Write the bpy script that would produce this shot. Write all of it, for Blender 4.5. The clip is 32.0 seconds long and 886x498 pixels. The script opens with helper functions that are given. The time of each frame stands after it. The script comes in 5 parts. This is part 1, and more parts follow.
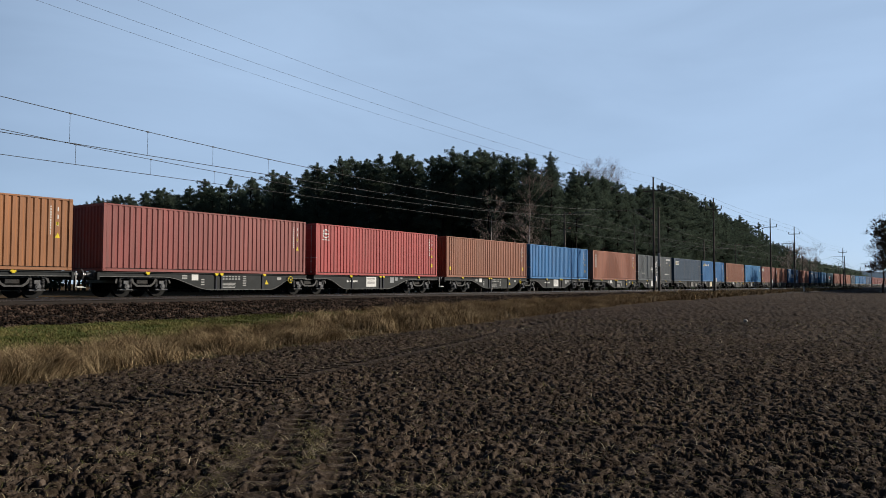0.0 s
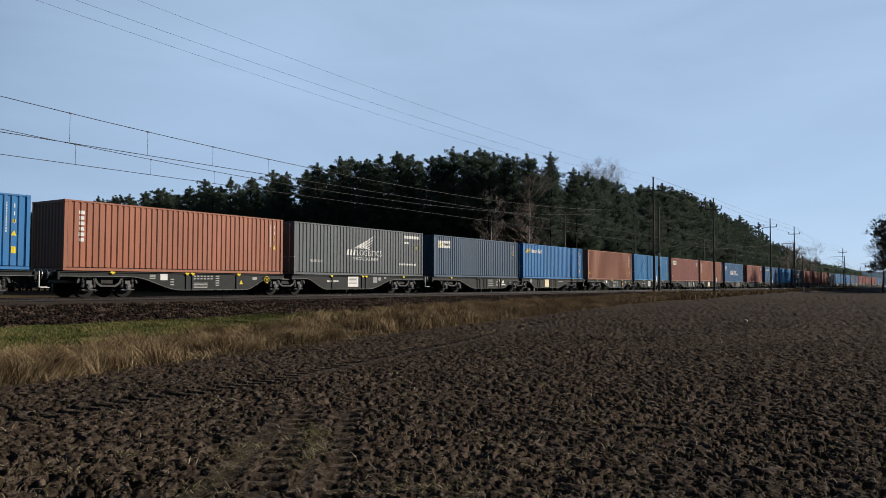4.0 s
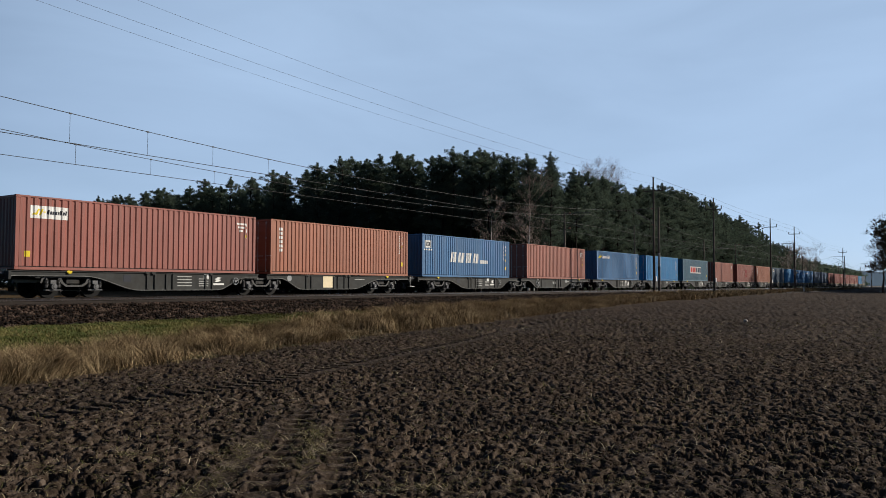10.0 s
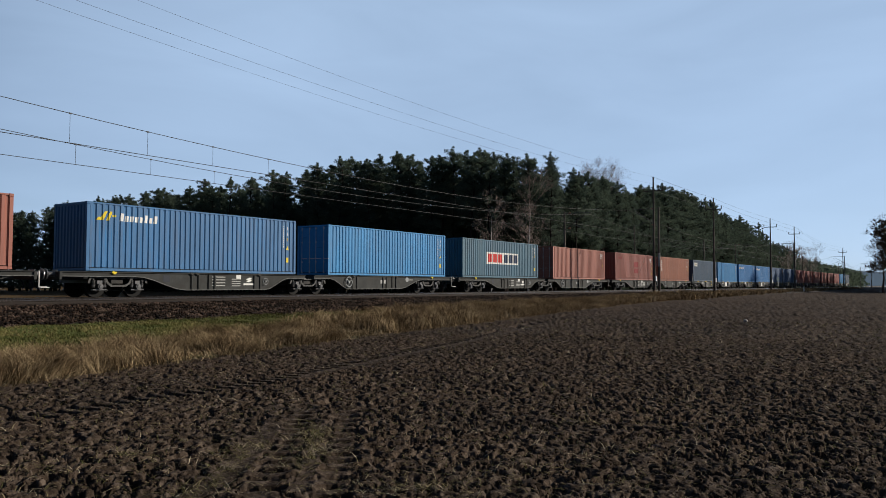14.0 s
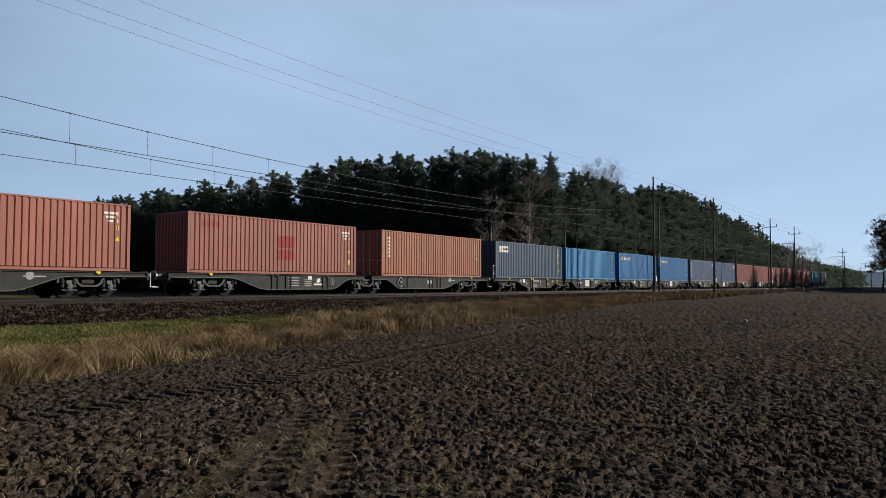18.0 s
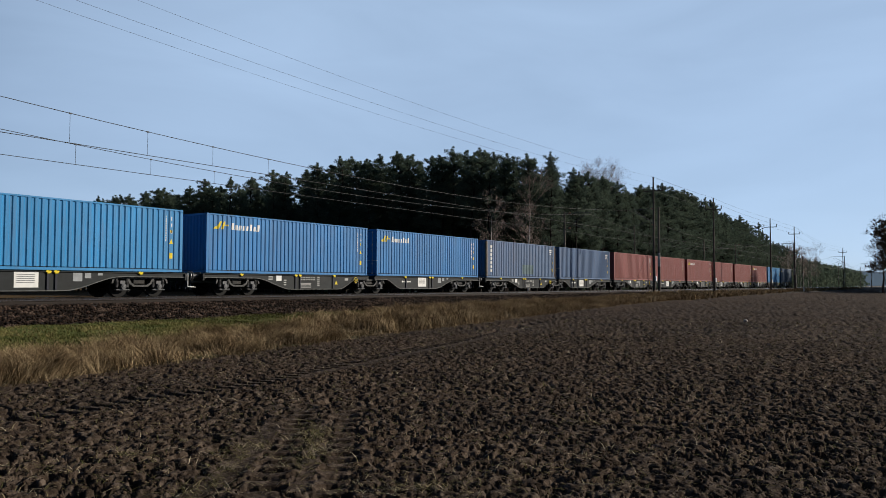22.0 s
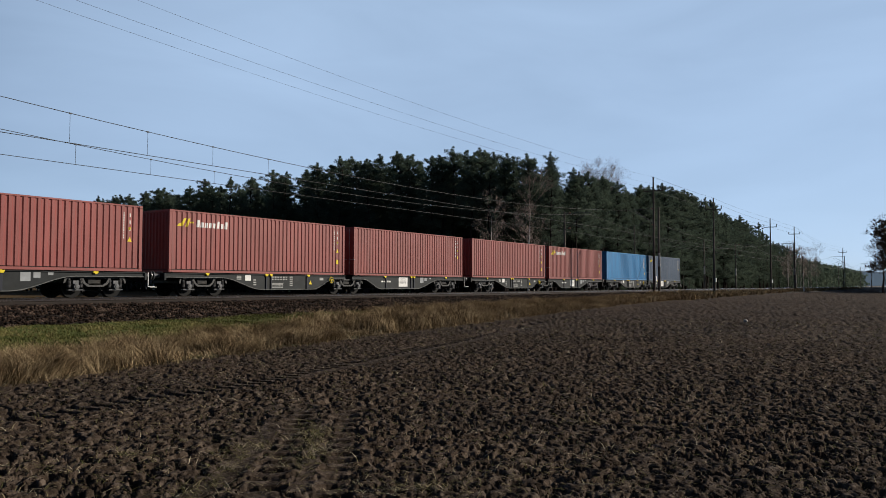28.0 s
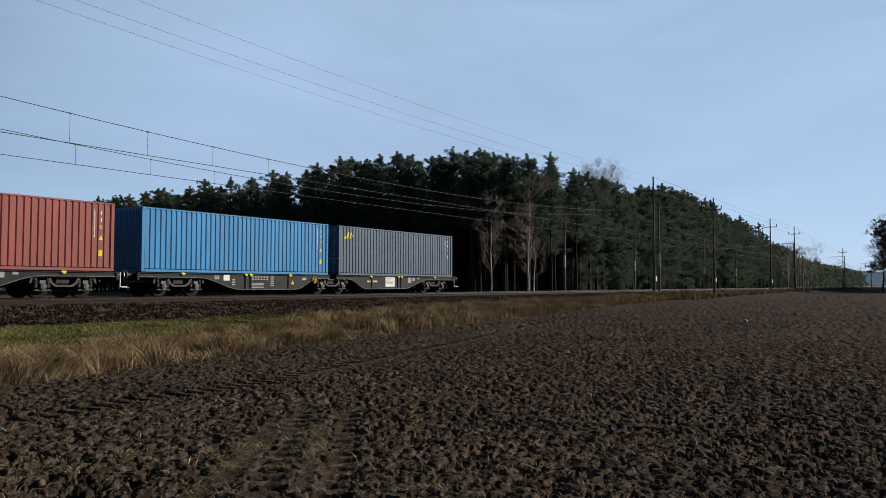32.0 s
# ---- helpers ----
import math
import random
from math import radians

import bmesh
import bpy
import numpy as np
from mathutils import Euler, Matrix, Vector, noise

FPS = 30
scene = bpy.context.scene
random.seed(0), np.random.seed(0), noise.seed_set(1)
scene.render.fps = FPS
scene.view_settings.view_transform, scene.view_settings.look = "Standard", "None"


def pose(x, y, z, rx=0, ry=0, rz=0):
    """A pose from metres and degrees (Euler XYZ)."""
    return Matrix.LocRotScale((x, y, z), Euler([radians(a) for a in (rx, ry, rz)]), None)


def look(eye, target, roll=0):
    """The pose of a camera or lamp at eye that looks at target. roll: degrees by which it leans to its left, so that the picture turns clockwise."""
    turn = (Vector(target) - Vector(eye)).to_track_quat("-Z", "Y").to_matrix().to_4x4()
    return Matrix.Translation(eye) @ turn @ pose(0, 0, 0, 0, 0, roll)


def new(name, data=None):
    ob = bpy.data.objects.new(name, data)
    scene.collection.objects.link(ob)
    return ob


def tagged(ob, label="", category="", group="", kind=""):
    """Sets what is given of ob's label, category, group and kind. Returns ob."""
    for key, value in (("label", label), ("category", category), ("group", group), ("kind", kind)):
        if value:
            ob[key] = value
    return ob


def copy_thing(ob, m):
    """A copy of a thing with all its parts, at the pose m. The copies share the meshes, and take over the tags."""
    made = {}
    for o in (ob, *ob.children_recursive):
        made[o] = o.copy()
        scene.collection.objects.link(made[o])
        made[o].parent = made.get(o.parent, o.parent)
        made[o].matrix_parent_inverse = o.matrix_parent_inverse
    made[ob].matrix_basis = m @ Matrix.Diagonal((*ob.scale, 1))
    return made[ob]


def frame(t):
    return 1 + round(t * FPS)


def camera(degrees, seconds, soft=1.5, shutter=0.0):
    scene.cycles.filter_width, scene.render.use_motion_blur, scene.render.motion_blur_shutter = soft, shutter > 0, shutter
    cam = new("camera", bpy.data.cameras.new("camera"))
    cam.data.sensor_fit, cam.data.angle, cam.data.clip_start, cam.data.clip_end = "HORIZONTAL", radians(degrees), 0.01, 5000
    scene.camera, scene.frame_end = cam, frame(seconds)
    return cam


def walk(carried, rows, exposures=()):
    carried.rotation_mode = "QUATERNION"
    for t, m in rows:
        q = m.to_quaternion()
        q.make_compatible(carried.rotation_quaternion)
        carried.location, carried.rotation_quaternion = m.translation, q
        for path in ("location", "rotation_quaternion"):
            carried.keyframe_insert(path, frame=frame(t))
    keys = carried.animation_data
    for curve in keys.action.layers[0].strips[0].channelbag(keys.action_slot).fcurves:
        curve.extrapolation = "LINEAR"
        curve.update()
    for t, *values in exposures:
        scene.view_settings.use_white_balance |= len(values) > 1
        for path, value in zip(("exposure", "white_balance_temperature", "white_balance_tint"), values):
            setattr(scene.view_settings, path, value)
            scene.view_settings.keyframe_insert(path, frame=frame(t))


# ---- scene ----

# ---- camera: a phone held still beside the field, looking along the line ----
EYE = Vector((0.0, 0.0, 1.6))
YAW, PITCH = radians(56.413), radians(2.633)
cam = camera(59.68, 32.0, soft=0.42)
AIM = EYE + 100.0 * Vector((math.sin(YAW) * math.cos(PITCH), math.cos(YAW) * math.cos(PITCH), math.sin(PITCH)))
STAND = look(EYE, AIM, 0.1)
EXPOSURE = 0.45
walk(cam, [(0.0, STAND), (32.0, STAND)], exposures=[(0.0, EXPOSURE), (32.0, EXPOSURE)])

# ---- plan: x along the line, y across it away from the camera, z up from the field ----
SPEED = 13.641          # metres a second, towards -x
RAIL_Z = 1.03           # top of the rails
FLOOR_Z = 2.146         # top of the wagons' spigots, underside of the containers
FAR_TRACK = 31.16       # centre line of the track that the train is on
NEAR_TRACK = 27.16
LENGTH, WIDTH, HEIGHT = 12.192, 2.438, 2.896

# ---- world and sun ----
SUN_DIR = Vector((0.72, -0.69, 0.0)).normalized()
SUN_EL = radians(20.5)
world = bpy.data.worlds.new("winter_sky")
scene.world = world
world.use_nodes = True
wn, wl = world.node_tree.nodes, world.node_tree.links
wn.clear()
w_out = wn.new("ShaderNodeOutputWorld")
w_bg = wn.new("ShaderNodeBackground")
w_sky = wn.new("ShaderNodeTexSky")
w_sky.sky_type = "NISHITA"
w_sky.sun_disc = False
w_sky.sun_elevation = SUN_EL
w_sky.sun_rotation = math.atan2(SUN_DIR.x, SUN_DIR.y)
w_sky.air_density, w_sky.dust_density, w_sky.ozone_density = 0.6, 0.3, 1.2
# thin high cloud, stretched along the horizon
w_co = wn.new("ShaderNodeTexCoord")
w_map = wn.new("ShaderNodeMapping")
w_map.inputs["Scale"].default_value = (1.2, 2.0, 7.0)
w_noise = wn.new("ShaderNodeTexNoise")
w_noise.inputs["Scale"].default_value = 1.6
w_noise.inputs["Detail"].default_value = 5.0
w_noise.inputs["Distortion"].default_value = 0.6
w_ramp = wn.new("ShaderNodeValToRGB")
w_ramp.color_ramp.elements[0].position, w_ramp.color_ramp.elements[0].color = 0.30, (0.585, 0.585, 0.585, 1)
w_ramp.color_ramp.elements[1].position, w_ramp.color_ramp.elements[1].color = 0.76, (0.73, 0.73, 0.73, 1)
w_mix = wn.new("ShaderNodeMixRGB")
w_mix.inputs[2].default_value = (7.9, 10.8, 15.0, 1)
wl.new(w_co.outputs["Generated"], w_map.inputs["Vector"])
wl.new(w_map.outputs[0], w_noise.inputs["Vector"])
wl.new(w_noise.outputs["Fac"], w_ramp.inputs[0])
# the veil thins out overhead, where the sky is clear
w_sep = wn.new("ShaderNodeSeparateXYZ")
wl.new(w_co.outputs["Generated"], w_sep.inputs[0])
w_thin = wn.new("ShaderNodeMapRange")
w_thin.interpolation_type = "SMOOTHSTEP"
w_thin.inputs[1].default_value, w_thin.inputs[2].default_value = 0.36, 0.66
w_thin.inputs[3].default_value, w_thin.inputs[4].default_value = 1.0, 0.0
wl.new(w_sep.outputs[2], w_thin.inputs[0])
w_veil = wn.new("ShaderNodeMath")
w_veil.operation = "MULTIPLY"
wl.new(w_ramp.outputs[0], w_veil.inputs[0])
wl.new(w_thin.outputs[0], w_veil.inputs[1])
# and towards the side away from the sun, where the winter sky is a deeper blue
w_side = wn.new("ShaderNodeMapRange")
w_side.interpolation_type = "SMOOTHSTEP"
w_side.inputs[1].default_value, w_side.inputs[2].default_value = -0.10, 0.68
w_side.inputs[3].default_value, w_side.inputs[4].default_value = 0.0, 1.0
wl.new(w_sep.outputs[0], w_side.inputs[0])
w_veil2 = wn.new("ShaderNodeMath")
w_veil2.operation = "MULTIPLY"
wl.new(w_veil.outputs[0], w_veil2.inputs[0])
wl.new(w_side.outputs[0], w_veil2.inputs[1])
wl.new(w_veil2.outputs[0], w_mix.inputs[0])
wl.new(w_sky.outputs[0], w_mix.inputs[1])
wl.new(w_mix.outputs[0], w_bg.inputs["Color"])
w_bg.inputs["Strength"].default_value = 0.05
wl.new(w_bg.outputs[0], w_out.inputs["Surface"])

sun_data = bpy.data.lights.new("sun", "SUN")
sun_data.energy, sun_data.angle, sun_data.color = 5.0, radians(0.53), (1.0, 0.905, 0.77)
sun = new("sun", sun_data)
sun.matrix_world = look(Vector((60, -40, 60)), Vector((60, -40, 60)) - (SUN_DIR * math.cos(SUN_EL) + Vector((0, 0, math.sin(SUN_EL)))))


# ---- materials ----
def shader(name, color, rough=0.6, metal=0.0, vary=0.25, scale=3.0, bump=0.0, bump_scale=60.0, dirt=None, dirt_amount=0.0, dirt_scale=1.2, randomness=0.0, spec=0.12, stretch=None):
    """A paint, metal, wood or earth: base colour varied at two scales, with dirt patches and fine relief."""
    m = bpy.data.materials.new(name)
    m.use_nodes = True
    n, l = m.node_tree.nodes, m.node_tree.links
    b = n["Principled BSDF"]
    b.inputs["Roughness"].default_value, b.inputs["Metallic"].default_value = rough, metal
    b.inputs["Specular IOR Level"].default_value = spec
    co = n.new("ShaderNodeTexCoord")
    vec = co.outputs["Object"]
    if stretch:
        mp = n.new("ShaderNodeMapping")
        mp.inputs["Scale"].default_value = stretch
        l.new(vec, mp.inputs["Vector"])
        vec = mp.outputs[0]
    big = n.new("ShaderNodeTexNoise")
    big.inputs["Scale"].default_value, big.inputs["Detail"].default_value = scale, 6.0
    big.inputs["Roughness"].default_value = 0.65
    l.new(vec, big.inputs["Vector"])
    ramp = n.new("ShaderNodeMapRange")
    ramp.inputs[1].default_value, ramp.inputs[2].default_value = 0.3, 0.7
    ramp.inputs[3].default_value, ramp.inputs[4].default_value = 1.0 - vary, 1.0 + vary
    l.new(big.outputs["Fac"], ramp.inputs[0])
    mul = n.new("ShaderNodeMixRGB")
    mul.blend_type = "MULTIPLY"
    mul.inputs[0].default_value = 1.0
    mul.inputs[1].default_value = (*color, 1)
    l.new(ramp.outputs[0], mul.inputs[2])
    last = mul.outputs[0]
    if randomness:
        info = n.new("ShaderNodeObjectInfo")
        hsv = n.new("ShaderNodeHueSaturation")
        rr = n.new("ShaderNodeMapRange")
        rr.inputs[3].default_value, rr.inputs[4].default_value = 1.0 - randomness, 1.0 + randomness
        l.new(info.outputs["Random"], rr.inputs[0])
        l.new(rr.outputs[0], hsv.inputs["Value"])
        l.new(last, hsv.inputs["Color"])
        last = hsv.outputs[0]
    if dirt:
        dn = n.new("ShaderNodeTexNoise")
        dn.inputs["Scale"].default_value, dn.inputs["Detail"].default_value = dirt_scale, 8.0
        dn.inputs["Roughness"].default_value = 0.7
        l.new(vec, dn.inputs["Vector"])
        dr = n.new("ShaderNodeMapRange")
        dr.inputs[1].default_value, dr.inputs[2].default_value = 0.48, 0.72
        dr.inputs[3].default_value, dr.inputs[4].default_value = 0.0, dirt_amount
        l.new(dn.outputs["Fac"], dr.inputs[0])
        dm = n.new("ShaderNodeMixRGB")
        dm.inputs[2].default_value = (*dirt, 1)
        l.new(dr.outputs[0], dm.inputs[0])
        l.new(last, dm.inputs[1])
        last = dm.outputs[0]
    l.new(last, b.inputs["Base Color"])
    if bump:
        fine = n.new("ShaderNodeTexNoise")
        fine.inputs["Scale"].default_value, fine.inputs["Detail"].default_value = bump_scale, 4.0
        l.new(vec, fine.inputs["Vector"])
        bp = n.new("ShaderNodeBump")
        bp.inputs["Strength"].default_value = bump
        bp.inputs["Distance"].default_value = 0.02
        l.new(fine.outputs["Fac"], bp.inputs["Height"])
        l.new(bp.outputs[0], b.inputs["Normal"])
    return m


def container_paint(name, color, rust=0.25):
    color = tuple(c * 0.46 for c in color)
    return shader("paint_" + name, color, rough=0.55, vary=0.20, scale=0.9, bump=0.10, bump_scale=25.0, dirt=(0.07, 0.05, 0.04), dirt_amount=rust, dirt_scale=1.6, spec=0.25, stretch=(1.0, 1.0, 0.22))


PAINT = {
    "tan": container_paint("tan", (0.44, 0.180, 0.070)),
    "maroon": container_paint("maroon", (0.36, 0.088, 0.080)),
    "red": container_paint("red", (0.57, 0.074, 0.074)),
    "brown": container_paint("brown", (0.40, 0.138, 0.070)),
    "orange": container_paint("orange", (0.46, 0.155, 0.085)),
    "salmon": container_paint("salmon", (0.45, 0.150, 0.108)),
    "rose": container_paint("rose", (0.39, 0.118, 0.092)),
    "redbrown": container_paint("redbrown", (0.36, 0.082, 0.074)),
    "blue": container_paint("blue", (0.010, 0.240, 0.64)),
    "lightblue": container_paint("lightblue", (0.016, 0.305, 0.71)),
    "steelblue": container_paint("steelblue", (0.026, 0.185, 0.45)),
    "slate": container_paint("slate", (0.045, 0.165, 0.26)),
    "navy": container_paint("navy", (0.036, 0.100, 0.19)),
    "greyblue": container_paint("greyblue", (0.052, 0.140, 0.32)),
    "weathered": container_paint("weathered_grey_blue", (0.088, 0.180, 0.36), 0.4),
    "grey": container_paint("grey", (0.122, 0.148, 0.172)),
    "coolgrey": container_paint("coolgrey", (0.085, 0.148, 0.25)),
}
STENCIL = shader("faded_stencil_paint", (0.27, 0.27, 0.265), rough=0.7, vary=0.35, scale=9.0)
WHITE = shader("white_marking", (0.52, 0.52, 0.51), rough=0.6, vary=0.08, scale=4.0)
CREAM = shader("cream_notice_board", (0.55, 0.47, 0.32), rough=0.6, vary=0.1)
YELLOW = shader("yellow_paint", (0.47, 0.36, 0.02), rough=0.55, vary=0.12)
DARK_MARK = shader("dark_lettering", (0.02, 0.022, 0.03), rough=0.6, vary=0.05)
NAVY_MARK = shader("navy_lettering", (0.02, 0.035, 0.07), rough=0.6, vary=0.1)
RED_MARK = shader("red_lettering", (0.42, 0.045, 0.04), rough=0.6, vary=0.08)
GREEN_MARK = shader("faded_green_patch", (0.085, 0.125, 0.14), rough=0.7, vary=0.2, scale=2.0)
RED_DARK = shader("dark_red_patch", (0.20, 0.04, 0.04), rough=0.7, vary=0.15)
FRAME_DARK = shader("dark_grey_wagon_paint", (0.0105, 0.013, 0.0145), rough=0.55, vary=0.3, scale=2.0, bump=0.1, dirt=(0.02, 0.018, 0.016), dirt_amount=0.3)
FRAME_GREY = shader("dusty_grey_wagon_paint", (0.029, 0.0305, 0.0305), rough=0.75, vary=0.3, scale=1.6, bump=0.1, dirt=(0.022, 0.018, 0.015), dirt_amount=0.6)
BOGIE_METAL = shader("sooty_cast_steel", (0.014, 0.0135, 0.0135), rough=0.42, vary=0.5, scale=5.0, bump=0.2, dirt=(0.03, 0.023, 0.018), dirt_amount=0.4)
WHEEL_METAL = shader("worn_wheel_steel", (0.005, 0.005, 0.005), spec=0.08, rough=0.6, metal=0.0, vary=0.3, scale=8.0)
RAIL_RUST = shader("rusty_rail_steel", (0.018, 0.014, 0.012), rough=0.7, metal=0.1, vary=0.25, scale=3.0)
RAIL_TOP = shader("polished_rail_head", (0.45, 0.45, 0.46), rough=0.3, metal=1.0, vary=0.1)
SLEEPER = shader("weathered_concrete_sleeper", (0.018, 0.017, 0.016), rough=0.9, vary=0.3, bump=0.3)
CONCRETE = shader("weathered_mast_concrete", (0.085, 0.077, 0.069), rough=0.9, vary=0.35, scale=1.2, bump=0.25, stretch=(1, 1, 0.3))
WOOD_POLE = shader("dark_tarred_pole", (0.06, 0.052, 0.047), rough=0.85, vary=0.4, scale=2.0, bump=0.2, stretch=(1, 1, 0.2))
DULL_GALV = shader("dull_weathered_galvanised_tube", (0.075, 0.075, 0.076), rough=0.6, metal=0.2, vary=0.3)
GALV = shader("galvanised_steel", (0.32, 0.33, 0.34), rough=0.5, metal=0.7, vary=0.2)
WIRE = shader("dull_copper_wire", (0.035, 0.035, 0.035), rough=0.6, metal=0.3, vary=0.1)
BRIGHT_STEEL = shader("greasy_bright_steel", (0.085, 0.085, 0.088), rough=0.32, metal=0.5, vary=0.5, scale=9.0, spec=0.5)
GREY_PLATE = shader("grey_enamel_plate", (0.20, 0.21, 0.22), rough=0.5, vary=0.2)
FRAME_STEEL = shader("dusty_bogie_casting", (0.028, 0.028, 0.028), rough=0.5, vary=0.6, scale=5.0, bump=0.3, spec=0.2)
# much lighter than the sills: the lower flange's highlight is put into the colour
HIGHLIT_EDGE = shader("highlit_flange_paint", (0.085, 0.086, 0.085), rough=0.6, vary=0.5, scale=4.0, bump=0.1)
RUSTY_POST = shader("rusty_brown_post_paint", (0.13, 0.10, 0.075), rough=0.8, vary=0.35, scale=4.0)
CERAMIC = shader("glazed_insulator", (0.12, 0.06, 0.04), rough=0.25, vary=0.1)


def part(name, bm, material, parent, label="", smooth=False):
    """One mesh object from a bmesh, under a thing or a part."""
    me = bpy.data.meshes.new(name)
    bm.normal_update()
    bm.to_mesh(me)
    bm.free()
    if smooth:
        me.polygons.foreach_set("use_smooth", [True] * len(me.polygons))
    me.materials.append(material)
    ob = new(name, me)
    if parent:
        ob.parent = parent
    if label:
        tagged(ob, label=label)
    return ob


def mesh_ob(name, verts, faces, material, parent=None, smooth=False):
    me = bpy.data.meshes.new(name)
    me.from_pydata([tuple(v) for v in verts], [], [tuple(f) for f in faces])
    me.update()
    if smooth:
        me.polygons.foreach_set("use_smooth", [True] * len(me.polygons))
    me.materials.append(material)
    ob = new(name, me)
    if parent:
        ob.parent = parent
    return ob


def box(bm, x0, x1, y0, y1, z0, z1, bevel=0.0):
    c = bmesh.ops.create_cube(bm, size=1.0, matrix=Matrix.LocRotScale(((x0 + x1) / 2, (y0 + y1) / 2, (z0 + z1) / 2), None, (abs(x1 - x0), abs(y1 - y0), abs(z1 - z0))))
    if bevel:
        es = list({e for v in c["verts"] for e in v.link_edges})
        bmesh.ops.bevel(bm, geom=es, offset=bevel, segments=1, affect="EDGES")
    return bm


def tube(bm, a, b, r0, r1=None, sides=8, caps=True):
    a, b = Vector(a), Vector(b)
    d = b - a
    m = Matrix.Translation((a + b) / 2) @ d.to_track_quat("Z", "Y").to_matrix().to_4x4()
    bmesh.ops.create_cone(bm, cap_ends=caps, segments=sides, radius1=r0, radius2=r0 if r1 is None else r1, depth=d.length, matrix=m)
    return bm


def prism(bm, outline, y0, y1):
    """An outline of (x, z) pulled from y0 to y1."""
    a = [bm.verts.new((x, y0, z)) for x, z in outline]
    b = [bm.verts.new((x, y1, z)) for x, z in outline]
    k = len(outline)
    for i in range(k):
        bm.faces.new((a[i], a[(i + 1) % k], b[(i + 1) % k], b[i]))
    bm.faces.new(a[::-1])
    bm.faces.new(b)
    bmesh.ops.recalc_face_normals(bm, faces=bm.faces)
    return bm


def empty(name, m=None):
    e = new(name)
    e.empty_display_size = 0.3
    if m is not None:
        e.matrix_basis = m
    return e


# ---- ground: one sheet, ploughed field, verge and embankment ----
def field_edge(x):
    """Where the ploughed soil ends and the straw grass of the verge begins."""
    return np.where(x > 0, 24.0 - 13.0 * np.exp(-np.maximum(x, 0) / 45.0), 11.0 + 0.29 * x)


def lattice(px, py, seed):
    """Smooth value noise in 0..1 for arrays of coordinates."""
    ix, iy = np.floor(px).astype(np.int64), np.floor(py).astype(np.int64)
    fx, fy = px - ix, py - iy
    fx, fy = fx * fx * (3 - 2 * fx), fy * fy * (3 - 2 * fy)

    def pick(a, b):
        h = (a * 374761393 + b * 668265263 + seed * 974711) & 0x7FFFFFFF
        h = ((h ^ (h >> 13)) * 1274126177) & 0x7FFFFFFF
        return ((h ^ (h >> 16)) & 0xFFFF) / 65535.0

    a, b, c, d = pick(ix, iy), pick(ix + 1, iy), pick(ix, iy + 1), pick(ix + 1, iy + 1)
    return (a * (1 - fx) + b * fx) * (1 - fy) + (c * (1 - fx) + d * fx) * fy


# the tractor's ruts: centre lines across the field, with half widths
RUTS = [
    ((4.2, 4.45), (4.53, 4.75), (5.01, 5.12), (5.58, 5.58), (6.55, 6.37), (7.3, 7.0), 0.17, 0.30),
    ((4.3, 3.85), (4.84, 4.29), (5.32, 4.65), (5.89, 5.11), (6.86, 5.9), (7.6, 6.5), 0.15, 0.30),
    ((3.5, 4.7), (3.85, 4.87), (4.48, 5.17), (5.2, 5.68), (6.26, 6.48), 0.16, 0.0),
    ((4.43, 4.28), (5.17, 4.87), (5.95, 5.51), (6.7, 6.14), 0.10, 0.0),
    ((4.4, 9.5), (5.12, 9.4), (5.61, 9.44), (6.32, 9.56), (7.34, 9.59), (8.26, 9.56), (9.26, 9.74), (10.13, 9.93), (12.31, 10.48), (14.02, 10.92), (17.9, 11.75), (26.0, 14.0), (38.0, 17.2), 0.25, 0.30),
    ((10.0, 9.6), (12.15, 10.05), (13.83, 10.46), (16.15, 11.10), (18.24, 11.44), (22.44, 12.5), (30.0, 14.6), 0.20, 0.0),
]


def rut_depth(x, y):
    """0 outside the ruts, up to 1 in their middle, and the way along them."""
    best, along = np.zeros_like(x), np.zeros_like(x)
    for r in RUTS:
        half, lug, run = r[-2], r[-1], 0.0
        for (ax, ay), (bx, by) in zip(r[:-3], r[1:-2]):
            ln = math.hypot(bx - ax, by - ay)
            t = np.clip(((x - ax) * (bx - ax) + (y - ay) * (by - ay)) / ln ** 2, 0, 1)
            d = np.hypot(x - ax - t * (bx - ax), y - ay - t * (by - ay))
            v = np.clip(1.25 - d / half, 0, 1)
            take = v > best
            best = np.where(take, v, best)
            along = np.where(take, (run + t * ln) / lug if lug else 0.05, along)
            run += ln
    return best, along


def base_height(x, y):
    """The lie of the land without clods."""
    foot = np.clip((y - 16.5) / 7.4, 0, 1)
    z = 0.52 * foot ** 1.3
    back = np.clip((y - 34.2) / 6.0, 0, 1)
    z = z * (1 - back) + 0.05 * back
    return z


